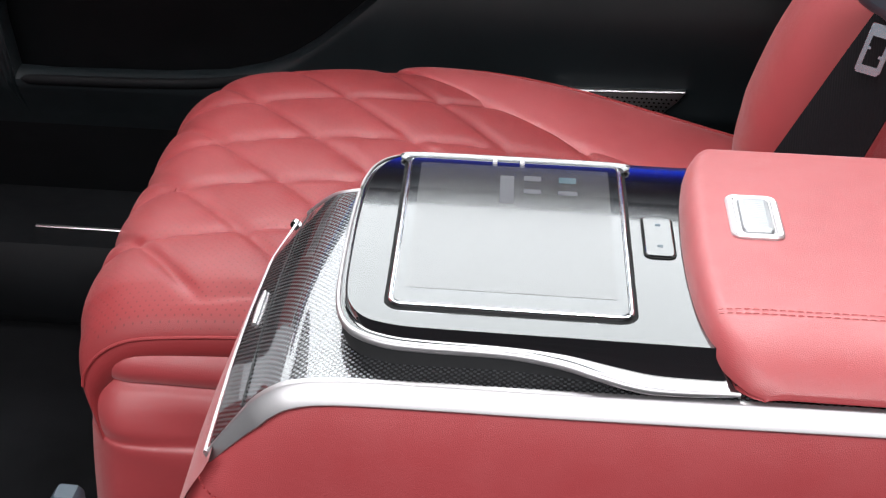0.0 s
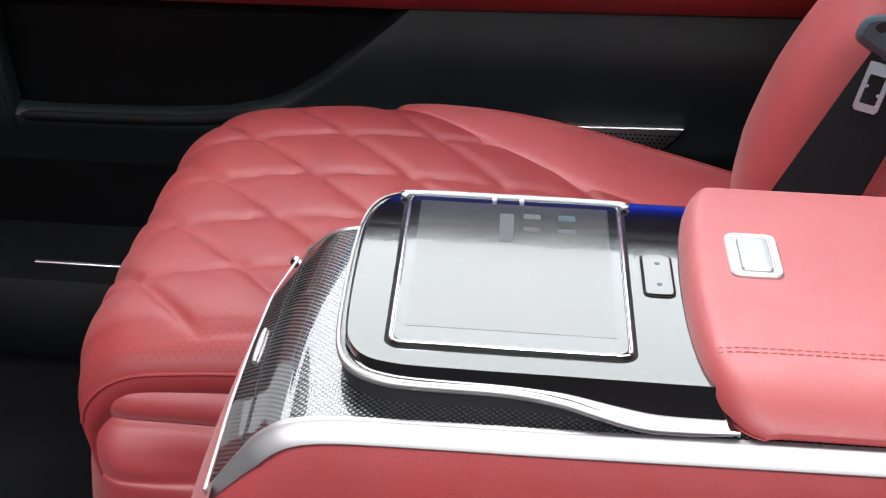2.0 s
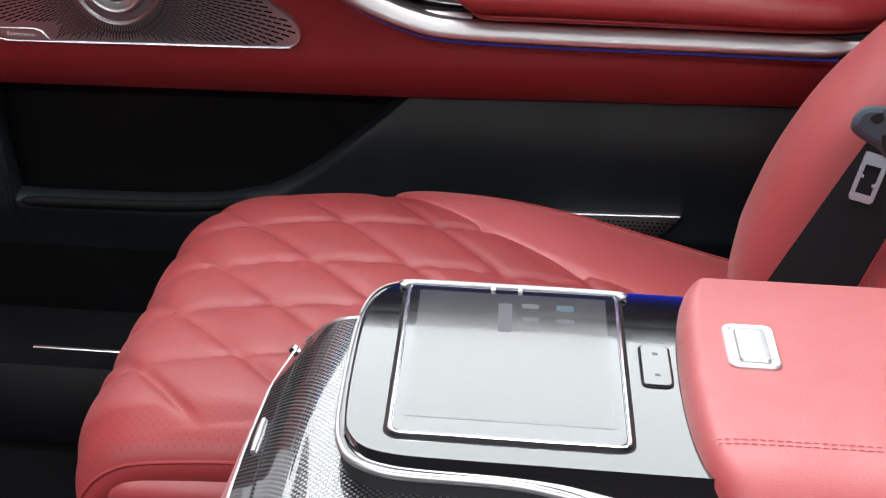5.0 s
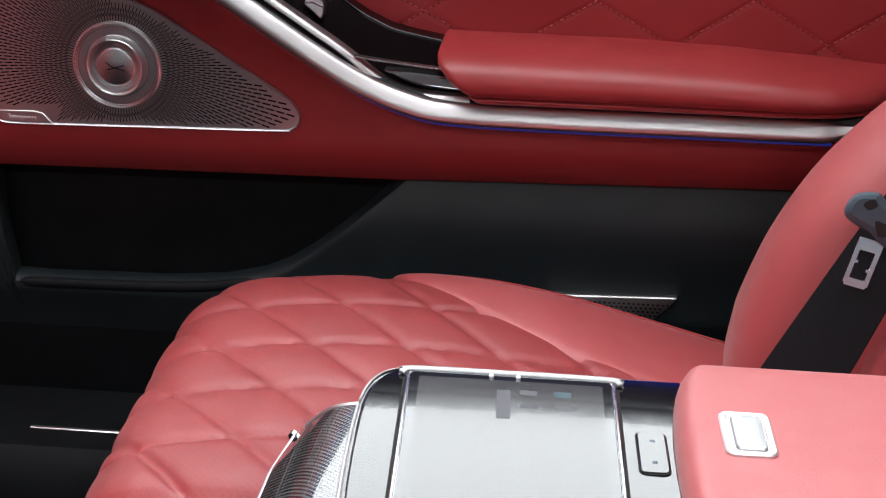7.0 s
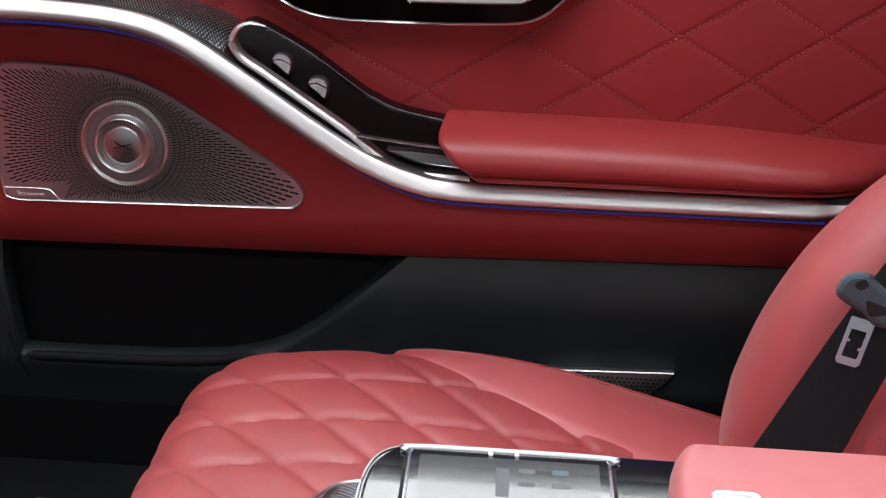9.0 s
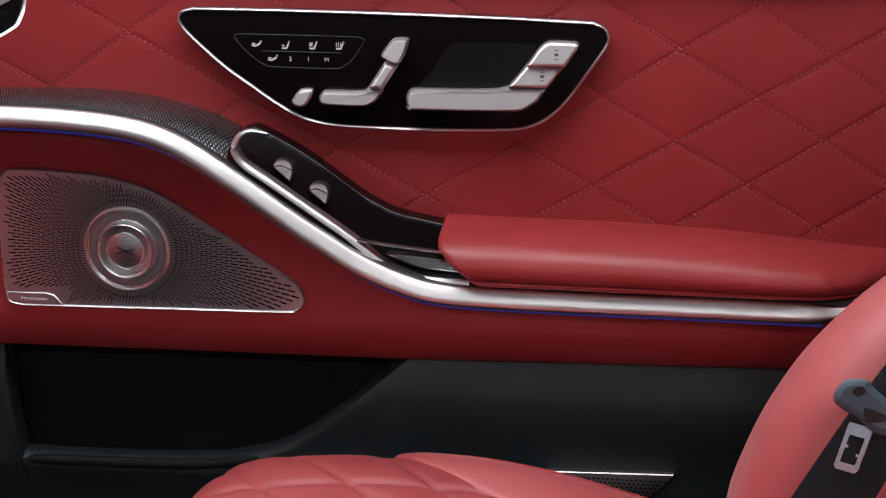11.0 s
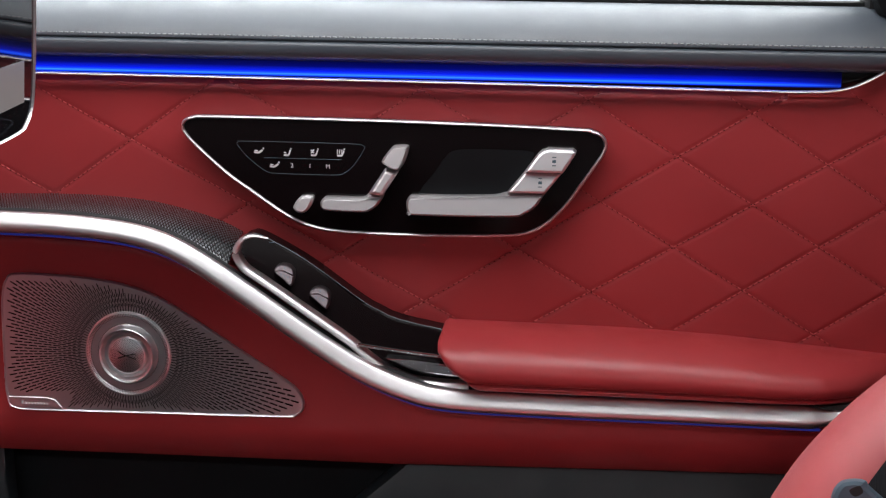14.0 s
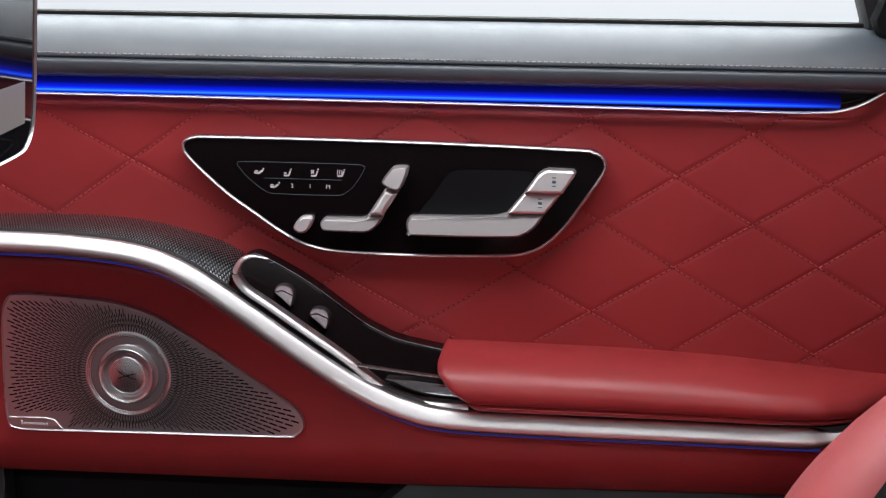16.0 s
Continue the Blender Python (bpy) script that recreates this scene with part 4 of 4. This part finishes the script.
def back_insert(u, v):
    p = back_line[min(int(u * (len(back_line) - 1) + 0.5), len(back_line) - 1)]
    y = 0.93 + 0.33 * v
    a, b = (p.z * 1.2 + y) / 0.09, (p.z * 1.2 - y) / 0.09
    d = min(abs(a - round(a)), abs(b - round(b))) * 0.06
    edge = min(v, 1 - v)
    roll = 0.03 * (1 - math.sqrt(max(0.0, 1 - max(0.0, 1 - edge / 0.12) ** 2)))
    return Vector((p.x + 0.085 - 0.005 * (1 - math.exp(-d / 0.012)) + roll, y, p.z - 0.02))


part("backrest", sheet(back_insert, 72, 80, (0.10, 0, -0.05)), RED_QUILT, seat, "diamond quilted red leather backrest")

# ---- seat belt ----
belt_thing = thing("seat_belt", "black webbing seat belt with a grey tongue against the red backrest", "seat belt")
web_l = spline([Vector(q) for q in ((0.080, 1.205, 0.385), (0.1156, 1.203, 0.4537), (0.146, 1.201, 0.514), (0.1766, 1.200, 0.5735), (0.2012, 1.200, 0.617), (0.25, 1.21, 0.69), (0.32, 1.23, 0.79))], 6)
web_r = spline([Vector(q) for q in ((0.145, 1.170, 0.380), (0.1827, 1.170, 0.4744), (0.2067, 1.170, 0.535), (0.232, 1.170, 0.590), (0.262, 1.175, 0.645), (0.31, 1.18, 0.71), (0.38, 1.20, 0.80))], 6)


def web(u, v):
    i = min(int(u * (len(web_l) - 1) + 0.5), len(web_l) - 1)
    p = web_l[i].lerp(web_r[i], v)
    return p + Vector((-0.004 * math.sin(math.pi * v), 0, 0))


webbing = part("webbing", sheet(web, 36, 10, (0.0012, 0.0012, 0)), WEBBING, belt_thing, "black woven webbing")
n = Net(WEBBING)
wv = n.add("ShaderNodeTexWave", Scale=180.0, Distortion=0.5)
n.link(n.coords(), wv.inputs["Vector"])
n.bump(wv.outputs["Fac"], 0.5, 0.0008)


def on_belt(x, z, y):
    k = (y - 0.082 + 0.028) / 1.288
    return Vector((-0.0015 + (x + 0.0015) * k, y - 0.082, 1.088 + (z - 1.088) * k))


TH = [(0.1755, 0.5650), (0.1760, 0.5745), (0.1815, 0.5830), (0.1900, 0.5860), (0.2010, 0.5855), (0.2060, 0.5800), (0.2200, 0.5680), (0.2340, 0.5560), (0.2360, 0.5470), (0.2250, 0.5380), (0.2160, 0.5365), (0.2075, 0.5405), (0.1960, 0.5510), (0.1850, 0.5570)]
tongue = part("tongue_grip", plate(spline([Vector(q) for q in TH], 4, True), [(0.002, 1.250), (0, 1.246), (0, 1.238), (0.0025, 1.233), (0.006, 1.231)], on_belt), BELT_GREY, belt_thing, "grey plastic grip of the tongue")
part("grip_slot", plate(spline([Vector(q) for q in ((0.1895, 0.5760), (0.1960, 0.5800), (0.1990, 0.5790), (0.2010, 0.5740), (0.1955, 0.5700), (0.1915, 0.5715))], 3, True), [(0, 1.2312), (0.0005, 1.2306)], on_belt), RUBBER, tongue)
part("grip_slot", plate(spline([Vector(q) for q in ((0.2000, 0.5590), (0.2030, 0.5610), (0.2200, 0.5540), (0.2180, 0.5490), (0.2060, 0.5470), (0.2025, 0.5500))], 3, True), [(0, 1.2312), (0.0005, 1.2306)], on_belt), RUBBER, tongue)
# steel tongue: a frame round a rectangular hole
A, B = Vector((0.1985, 0.5390)), Vector((0.1895, 0.5035))
down = (B - A).normalized()
side = Vector((-down.y, down.x))
bm = bmesh.new()


def blade(x, z, y):
    p = A + side * x + down * z
    return on_belt(p.x, p.y, y + 0.26 * (p.y - 0.525))


plate(rounded(-0.0108, -0.0062, -0.006, 0.0365, 0.0015, 3), [(0.0003, 1.240), (0, 1.2394), (0, 1.2378), (0.0004, 1.2372)], blade, bm)
plate(rounded(0.0062, 0.0108, -0.006, 0.0365, 0.0015, 3), [(0.0003, 1.240), (0, 1.2394), (0, 1.2378), (0.0004, 1.2372)], blade, bm)
plate(rounded(-0.0095, 0.0095, 0.0305, 0.0385, 0.002, 3), [(0.0003, 1.2399), (0, 1.2393), (0, 1.2377), (0.0004, 1.2371)], blade, bm)
plate(rounded(-0.0095, 0.0095, -0.006, 0.0055, 0.002, 3), [(0.0003, 1.2399), (0, 1.2393), (0, 1.2377), (0.0004, 1.2371)], blade, bm)
plate(rounded(0.0040, 0.0070, 0.020, 0.0235, 0.0008, 3), [(0.0003, 1.2399), (0, 1.2393), (0, 1.2377), (0.0004, 1.2371)], blade, bm)
plate(rounded(-0.0070, -0.0040, 0.014, 0.0175, 0.0008, 3), [(0.0003, 1.2399), (0, 1.2393), (0, 1.2377), (0.0004, 1.2371)], blade, bm)
part("tongue_blade", bm, TONGUE_STEEL, belt_thing, "bright steel belt tongue with a square hole")

# ---- centre console ----
console = thing("centre_console", "red leather rear console with gloss black top and woven trim", "console")
PROFILE = [(-0.2225, 0.500), (-0.2080, 0.535), (-0.1990, 0.5480), (-0.1800, 0.5700), (-0.1680, 0.5820), (-0.1540, 0.5895), (-0.1310, 0.5930), (-0.08, 0.5940), (-0.0220, 0.5945), (0.129, 0.5970), (0.40, 0.600)]
prof = spline([Vector((x, 0, z)) for x, z in PROFILE], 8)


def top_z(x):
    return eased(x, PROFILE)


FAR_EDGE = [(-0.2225, 0.8890), (-0.201, 0.8885), (-0.189, 0.878), (-0.170, 0.861), (-0.156, 0.8526), (-0.135, 0.850), (0.05, 0.849), (0.40, 0.849)]


def bow(x, y):
    """The console's front is bowed: its far end lies further back."""
    k = between(y, [(0.655, 0.0), (0.7314, 0.001), (0.7777, 0.003), (0.8417, 0.0075), (0.8885, 0.017)])
    return k * between(x, [(-0.23, 1.0), (-0.17, 1.0), (-0.12, 0.0)])


def on_front(x, y, z):
    return on_console(x + bow(x, y), y, z)


def weave_top(u, v):
    i = u * (len(prof) - 17) + 16
    p = prof[min(int(i + 0.5), len(prof) - 1)]
    y = 0.655 + (eased(p.x, FAR_EDGE) - 0.655) * v
    return on_front(p.x, y, p.z - 0.0005 + 0.002 * math.sin(math.pi * v))


part("woven_top", sheet(weave_top, len(prof) - 17, 20, (0.003, 0, -0.004)), CARBON_TOP, console, "glossy dark woven trim over the console top")
EDGE_SECTION = [(-0.005, 0.0046), (-0.0005, 0.0049), (0.0006, 0.0044), (0.0062, -0.0042), (0.0065, -0.0050), (0.0058, -0.0060), (-0.005, -0.0060)]
part("edge_strip", sweep([on_front(p.x, 0.6525, p.z - 0.0052) for p in prof[15:]], (0, -1, 0), (0, 0, 1), EDGE_SECTION, taper=lambda t: min(1.0, 0.42 + 3.2 * t)), CONSOLE_METAL, console, "satin aluminium edge strip")
part("edge_strip", sweep([on_front(p.x, eased(p.x, FAR_EDGE) + 0.002, p.z - 0.002) for p in prof[20:] if p.x < -0.11], (0, 1, 0), (0, 0, 1), oval(0.002, 0.0022, 8)), SATIN, console, "satin aluminium edge strip")
part("front_strip", sweep([on_front(-0.2012, y, 0.5445) for y in np.linspace(0.651, 0.889, 24)], (-1, 0, 0), (0, 0, 1), oval(0.0011, 0.0012, 8)), SATIN, console)
part("lid_groove", sweep([on_front(-0.1825, y, top_z(-0.1825) + 0.0004 + 0.002 * math.sin(math.pi * (y - 0.655) / 0.23)) for y in np.linspace(0.660, 0.865, 14)], (0.7, 0, -0.7), (1, 0, 1), oval(0.0005, 0.0006, 6)), RUBBER, console)
part("lid_catch", sweep([on_front(-0.1915, y, top_z(-0.1915) + 0.0008 + 0.002 * math.sin(math.pi * (y - 0.655) / 0.23)) for y in np.linspace(0.748, 0.782, 8)], (-0.7, 0, 0.7), (1, 0, 1), oval(0.0016, 0.0021, 10), taper=lambda t: 0.55 + 0.45 * math.sin(math.pi * (0.08 + 0.84 * t))), SATIN, console, "small chrome catch")
part("front_pin", sweep([on_front(-0.2005, y, 0.5475) for y in (0.882, 0.886)], (-0.7, 0, 0.7), (1, 0, 1), oval(0.0026, 0.0026, 8)), CHROME, console)


# red leather sides and front
def side_face(y0, sign):
    def f(u, v):
        i = u * (len(prof) - 1)
        p = prof[min(int(i + 0.5), len(prof) - 1)]
        lo = 0.10
        k = v
        z = (p.z - 0.0075) * (1 - k) + lo * k
        x = p.x * (1 - k) + (p.x - 0.012 * k) * k
        if p.x < -0.19:
            x = p.x - 0.008 * math.sin(math.pi * min(1, k * 2.5) / 2)
        bulge = 0.010 * (1 - math.exp(-k / 0.05)) - 0.004 * k
        edge_y = y0 if sign < 0 else eased(p.x, FAR_EDGE) + 0.002
        return on_front(x, edge_y + sign * (bulge - 0.0005) * (1.0 if sign < 0 else min(1.0, k * 4)), z)

    return f


part("side_panel", sheet(side_face(0.651, -1), 80, 40), RED_SEAT, console, "red leather side of the console")
part("side_panel", sheet(side_face(0.890, 1), 80, 24), RED_SEAT, console, "red leather side of the console")
FRONT_X = [(0.10, -0.2305), (0.40, -0.2305), (0.47, -0.2285), (0.4925, -0.2240), (0.5275, -0.2095), (0.5405, -0.2010), (0.5480, -0.1972)]
part("front_panel", sheet(lambda u, v: on_front(between(0.5480 - 0.44 * v, FRONT_X), 0.6410 + 0.248 * u, 0.5480 - 0.44 * v), 24, 60), RED_SEAT, console, "red leather front of the console")
stitch_path = spline([on_console(-0.2030, 0.6405, 0.5375), on_console(-0.2000, 0.6395, 0.5300), on_console(-0.1930, 0.6393, 0.5240), on_console(-0.1820, 0.6393, 0.5190), on_console(-0.15, 0.6395, 0.5085)], 5)
part("stitching", stitches(stitch_path, (0, -1, 0.2), 0.0032, 0.0012, 0.0010, 0.0007), THREAD_RED, console)

# gloss black island with the tablet
ZI = 0.608


def on_island(x, y, z):
    t = (y - 0.68) / 0.19
    p = on_console(x * (1 + 0.020 * t), y, z)
    return p + Vector((0, 0.0205 * t, -0.0106 * t))


RIM_PTS = [(0.052, 0.872, ZI), (-0.04, 0.872, ZI), (-0.100, 0.8705, ZI), (-0.1195, 0.866, ZI), (-0.1300, 0.853, ZI), (-0.1355, 0.830, ZI), (-0.1375, 0.795, ZI), (-0.1380, 0.750, ZI), (-0.1370, 0.710, ZI), (-0.1340, 0.690, ZI - 0.0005), (-0.1270, 0.6765, ZI - 0.001), (-0.1130, 0.6690, ZI - 0.0015), (-0.095, 0.6670, ZI - 0.002), (-0.050, 0.6675, ZI - 0.003), (-0.024, 0.6650, ZI - 0.005), (-0.006, 0.6610, ZI - 0.0075), (0.010, 0.6575, ZI - 0.0095), (0.026, 0.6565, ZI - 0.0105), (0.062, 0.6580, ZI - 0.0105)]
rim_pts = spline([on_island(*q) for q in RIM_PTS], 6)
TOP_PTS = [(0.052, 0.869), (-0.04, 0.869), (-0.098, 0.8675), (-0.1160, 0.8635), (-0.1260, 0.851), (-0.1315, 0.830), (-0.1335, 0.795), (-0.1338, 0.750), (-0.1325, 0.712), (-0.1290, 0.6965), (-0.1210, 0.6860), (-0.1080, 0.6815), (-0.092, 0.6800), (-0.050, 0.6795), (-0.024, 0.6795), (-0.006, 0.6793), (0.010, 0.6792), (0.026, 0.6791), (0.052, 0.6790)]
top_pts = spline([on_island(x, y, ZI + 0.001) for x, y in TOP_PTS], 6)
island = bmesh.new()
a = [island.verts.new(p) for p in top_pts]
mid = [island.verts.new(p.lerp(q, 0.10) + Vector((0, 0, -0.0032 * min(1.0, (p - q).length / 0.010)))) for p, q in zip(top_pts, rim_pts)]
mid2 = [island.verts.new(p.lerp(q, 0.40) + Vector((0, 0, -0.0036 * min(1.0, (p - q).length / 0.010)))) for p, q in zip(top_pts, rim_pts)]
mid3 = [island.verts.new(p.lerp(q, 0.75) + Vector((0, 0, -0.0026 * min(1.0, (p - q).length / 0.010)))) for p, q in zip(top_pts, rim_pts)]
c = [island.verts.new(q + Vector((0, 0, -0.0005))) for q in rim_pts]
for r, s2 in ((a, mid), (mid, mid2), (mid2, mid3), (mid3, c)):
    for i in range(len(r) - 1):
        island.faces.new((r[i], r[i + 1], s2[i + 1], s2[i]))
island.faces.new(a)
isl = part("island", island, GLOSS_BLACK, console, "gloss black raised console top", sharp=85)
skirt = bmesh.new()
lo = [skirt.verts.new(Vector((q.x, q.y, 0.588)) + (p - q) * 0.30) for p, q in zip(top_pts, rim_pts)]
hi = [skirt.verts.new(q + (p - q) * 0.05 + Vector((0, 0, -0.002))) for p, q in zip(top_pts, rim_pts)]
for i in range(len(lo) - 1):
    skirt.faces.new((lo[i], lo[i + 1], hi[i + 1], hi[i]))
part("island_skirt", skirt, RUBBER, console)
part("island_rim", sweep(rim_pts[14:], (0, 0, 1), (0, -1, 0), oval(0.0028, 0.0026, 12), taper=lambda t: between(t, [(0, 0.12), (0.15, 0.34), (0.38, 0.55), (0.50, 0.80), (0.6, 0.9), (0.9, 0.85), (0.97, 0.75), (1, 0.35)])), CONSOLE_METAL, console, "satin metal rim that dips towards the armrest")
# rocker switch beside the tablet
rock = rounded(0.0225, 0.0380, 0.7615, 0.8050, 0.004, 5)
part("switch_frame", plate(rock, [(-0.0010, ZI + 0.0005), (-0.0010, ZI + 0.0016), (-0.0003, ZI + 0.0017)], on_island), SLOT, console)
part("rocker_switch", plate(rock, [(0, ZI + 0.0005), (0, ZI + 0.0021), (0.0005, ZI + 0.0024)], on_island), GLOSS_BLACK, console, "gloss black rocker switch")

for y in (0.772, 0.795):
    part("switch_mark", plate(rounded(0.0290, 0.0322, y - 0.0014, y + 0.0014, 0.0006, 2), [(0, ZI + 0.0022), (0.0002, ZI + 0.00255)], on_island), BELT_GREY, console)

tablet = thing("tablet", "silver framed tablet computer docked in the console", "tablet")
TX0, TX1, TY0, TY1 = -0.1110, 0.0135, 0.6965, 0.8640
part("dock", plate(rounded(TX0 - 0.0022, TX1 + 0.0022, TY0 - 0.0024, TY1 + 0.001, 0.009, 6), [(0, ZI + 0.0005), (0, ZI + 0.0009), (0.0004, ZI + 0.0011)], on_island), SLOT, tablet)
part("tablet_frame", plate(rounded(TX0, TX1, TY0, TY1, 0.008, 6), [(0, ZI + 0.0006), (0, ZI + 0.0024), (0.0007, ZI + 0.0031), (0.0017, ZI + 0.0032), (0.0022, ZI + 0.0026)], on_island), CHROME, tablet, "bright silver frame")
part("tablet_glass", plate(rounded(TX0 + 0.0024, TX1 - 0.0024, TY0 + 0.0024, TY1 - 0.0024, 0.006, 6), [(0, ZI + 0.0022), (0, ZI + 0.0030), (0.0004, ZI + 0.0031)], on_island), SCREEN_GLASS, tablet, "dark reflecting glass")
PAGE = mat("lit_screen", (0.012, 0.013, 0.015), 0.10, spec=0.6, coat=0.8)
PAGE.node_tree.nodes["Principled BSDF"].inputs["Emission Color"].default_value = (1, 0.98, 0.95, 1)
PAGE.node_tree.nodes["Principled BSDF"].inputs["Emission Strength"].default_value = 0.06
page = part("screen", plate(rounded(TX0 + 0.008, TX1 - 0.008, TY0 + 0.017, TY1 - 0.010, 0.001, 2), [(0, ZI + 0.0025), (0, ZI + 0.00325)], on_island), PAGE, tablet, "pale lit page with small symbols", smooth=False)
for k, (x, y, w, h, colour) in enumerate(((-0.018, 0.840, 0.010, 0.007, (0.05, 0.55, 0.65)), (-0.038, 0.840, 0.010, 0.006, (0.55, 0.58, 0.60)), (-0.038, 0.824, 0.010, 0.005, (0.45, 0.47, 0.50)), (-0.018, 0.824, 0.011, 0.005, (0.5, 0.5, 0.52)), (-0.0525, 0.825, 0.008, 0.034, (0.6, 0.6, 0.6)))):
    part("screen_symbol", plate(rounded(x - w / 2, x + w / 2, y - h / 2, y + h / 2, 0.001, 2), [(0, ZI + 0.0030), (0, ZI + 0.00340)], on_island), glow("symbol_light", colour, 0.13), page, smooth=False)
part("far_rail", sweep(spline([on_island(TX0 + 0.0005, TY1 - 0.006, ZI + 0.0028), on_island(TX0 + 0.002, TY1 - 0.001, ZI + 0.0030), on_island(-0.05, TY1 - 0.0005, ZI + 0.0032), on_island(TX1 - 0.002, TY1 - 0.001, ZI + 0.0030), on_island(TX1 - 0.0005, TY1 - 0.006, ZI + 0.0028)], 6), (0, 0, 1), (0, 1, 0), oval(0.0016, 0.0028, 10)), BUTTON_GREY, tablet, "silver holding rail")
for x in (-0.0600, -0.0440):
    part("holder_pin", sweep([on_island(x, TY1 - 0.0075, ZI + 0.0040), on_island(x, TY1 - 0.0045, ZI + 0.0042)], (0, 0, 1), (1, 0, 0), oval(0.0008, 0.0014, 8)), SATIN, tablet)

# padded lid of the console
lid = thing("armrest_lid", "padded red leather armrest lid with a metal release button", "armrest")
LID_ACROSS = [(0.880, 0.585), (0.8805, 0.600), (0.8785, 0.612), (0.872, 0.6195), (0.862, 0.6225), (0.800, 0.6235), (0.740, 0.6230), (0.700, 0.6215), (0.684, 0.6195), (0.672, 0.6160), (0.662, 0.6110), (0.655, 0.6055), (0.6525, 0.6020), (0.655, 0.5985), (0.68, 0.597)]
lid_line = spline([Vector((0, y, z)) for y, z in LID_ACROSS], 5)
LID_FRONT = [(0.58, 0.074), (0.652, 0.073), (0.656, 0.066), (0.664, 0.0585), (0.675, 0.0520), (0.690, 0.0475), (0.721, 0.0440), (0.766, 0.0430), (0.825, 0.0450), (0.857, 0.0490), (0.872, 0.0540), (0.90, 0.060)]


def lid_face(u, v):
    q = lid_line[min(int(v * (len(lid_line) - 1) + 0.5), len(lid_line) - 1)]
    start = eased(q.y, LID_FRONT)
    s = u**1.8 * 0.40
    r = 0.012
    k = math.sqrt(max(0.0, 1 - max(0.0, 1 - s / r) ** 2))
    z = 0.597 + (q.z - 0.597) * (0.25 + 0.75 * k)
    return on_console(start + s, q.y, z)


lid_bm = sheet(lid_face, 110, len(lid_line) - 1)
part("lid_padding", lid_bm, RED_SEAT, lid, "smooth padded red leather")
part("lid_base", plate([(0.060, 0.665), (0.40, 0.665), (0.40, 0.872), (0.058, 0.872)], [(0, 0.590), (0, 0.600)], on_console), RUBBER, lid)
seam = bmesh.new()
for dy in (0.0, 0.0035):
    stitches([on_console(x, 0.6935 + dy + 0.010 * max(0.0, (x - 0.05)) - 0.004 * math.exp(-(x - 0.05) / 0.006), 0.6212 + dy * 0.08) for x in np.arange(0.0525, 0.42, 0.004)], (0, 0, 1), 0.0034, 0.0009, 0.0005, 0.0004, seam)
part("stitching", seam, THREAD_LID, lid)
key_o = rounded(0.0665, 0.0945, 0.7630, 0.8090, 0.0055, 5)
key = part("button_frame", plate(key_o, [(0, 0.6215), (0, 0.6245), (0.001, 0.6255), (0.0035, 0.6252), (0.0042, 0.6242)], on_console), SOFT_SATIN, lid, "satin metal surround")
part("release_button", plate(rounded(0.0725, 0.0895, 0.7680, 0.8040, 0.003, 5), [(0, 0.6235), (0, 0.6252), (0.0008, 0.6262), (0.003, 0.6265)], on_console), BUTTON_GREY, lid, "ribbed grey metal release button")
bm = bmesh.new()
for k in range(15):
    y = 0.7710 + k * 0.0021
    plate(rounded(0.0752, 0.0868, y - 0.0004, y + 0.0004, 0.0003, 2), [(0, 0.6263), (0.0003, 0.62662)], on_console, bm)
tagged(part("button_ribs", bm, BUTTON_GREY, lid), kind="stuff")

# ---- front seat with its rear display, ahead ----
front_seat = thing("front_seat", "front seat in red leather that carries a rear display", "car seat")
part("backrest", sheet(lambda u, v: Vector((-0.80 - 0.12 * u - 0.05 * math.sin(math.pi * v), 0.98 + 0.46 * v, 0.25 + 0.80 * u)), 20, 20, (-0.12, 0, 0)), RED_SEAT, front_seat, "red leather front backrest")
part("seat_base", box(-1.40, -0.88, 0.98, 1.44, 0.081, 0.42, 0.04), RED_SEAT, front_seat)


def on_display(a, b, d):
    """a: towards the console, b: height, d: towards the rear."""
    return Vector((-0.516 - 0.02 * a + d + 0.060 * (b - 0.93), 1.32 - a, b))


EDGE = [(0.0, 1.08), (-0.001, 0.93), (0.001, 0.885), (0.006, 0.868), (0.016, 0.858), (0.032, 0.853), (0.10, 0.851), (0.30, 0.850), (0.30, 1.08)]
display = part("display", plate([Vector(p) for p in EDGE], [(0, -0.014), (0, -0.002), (0.001, 0.0)], on_display), GLOSS_BLACK, front_seat, "rear display with a silver edge", smooth=False)
part("display_edge", sweep(spline([on_display(a, b, -0.001) for a, b in EDGE[:-1]], 5), (1, 0, 0), (0, -1, 0), oval(0.003, 0.0013, 8)), GRILLE, display, "thin silver edge")
SCREEN = glow("screen_picture", (0.32, 0.29, 0.27), 0.5)
part("screen", plate([Vector(p) for p in ((0.022, 0.914), (0.022, 0.878), (0.28, 0.870), (0.28, 0.914))], [(0, 0.0002), (0, 0.0006)], on_display), SCREEN, display, "lit pale grey screen area")
part("display_arm", box(-0.80, -0.535, 1.06, 1.12, 0.90, 0.98, 0.01), BLACK_PLASTIC, front_seat)
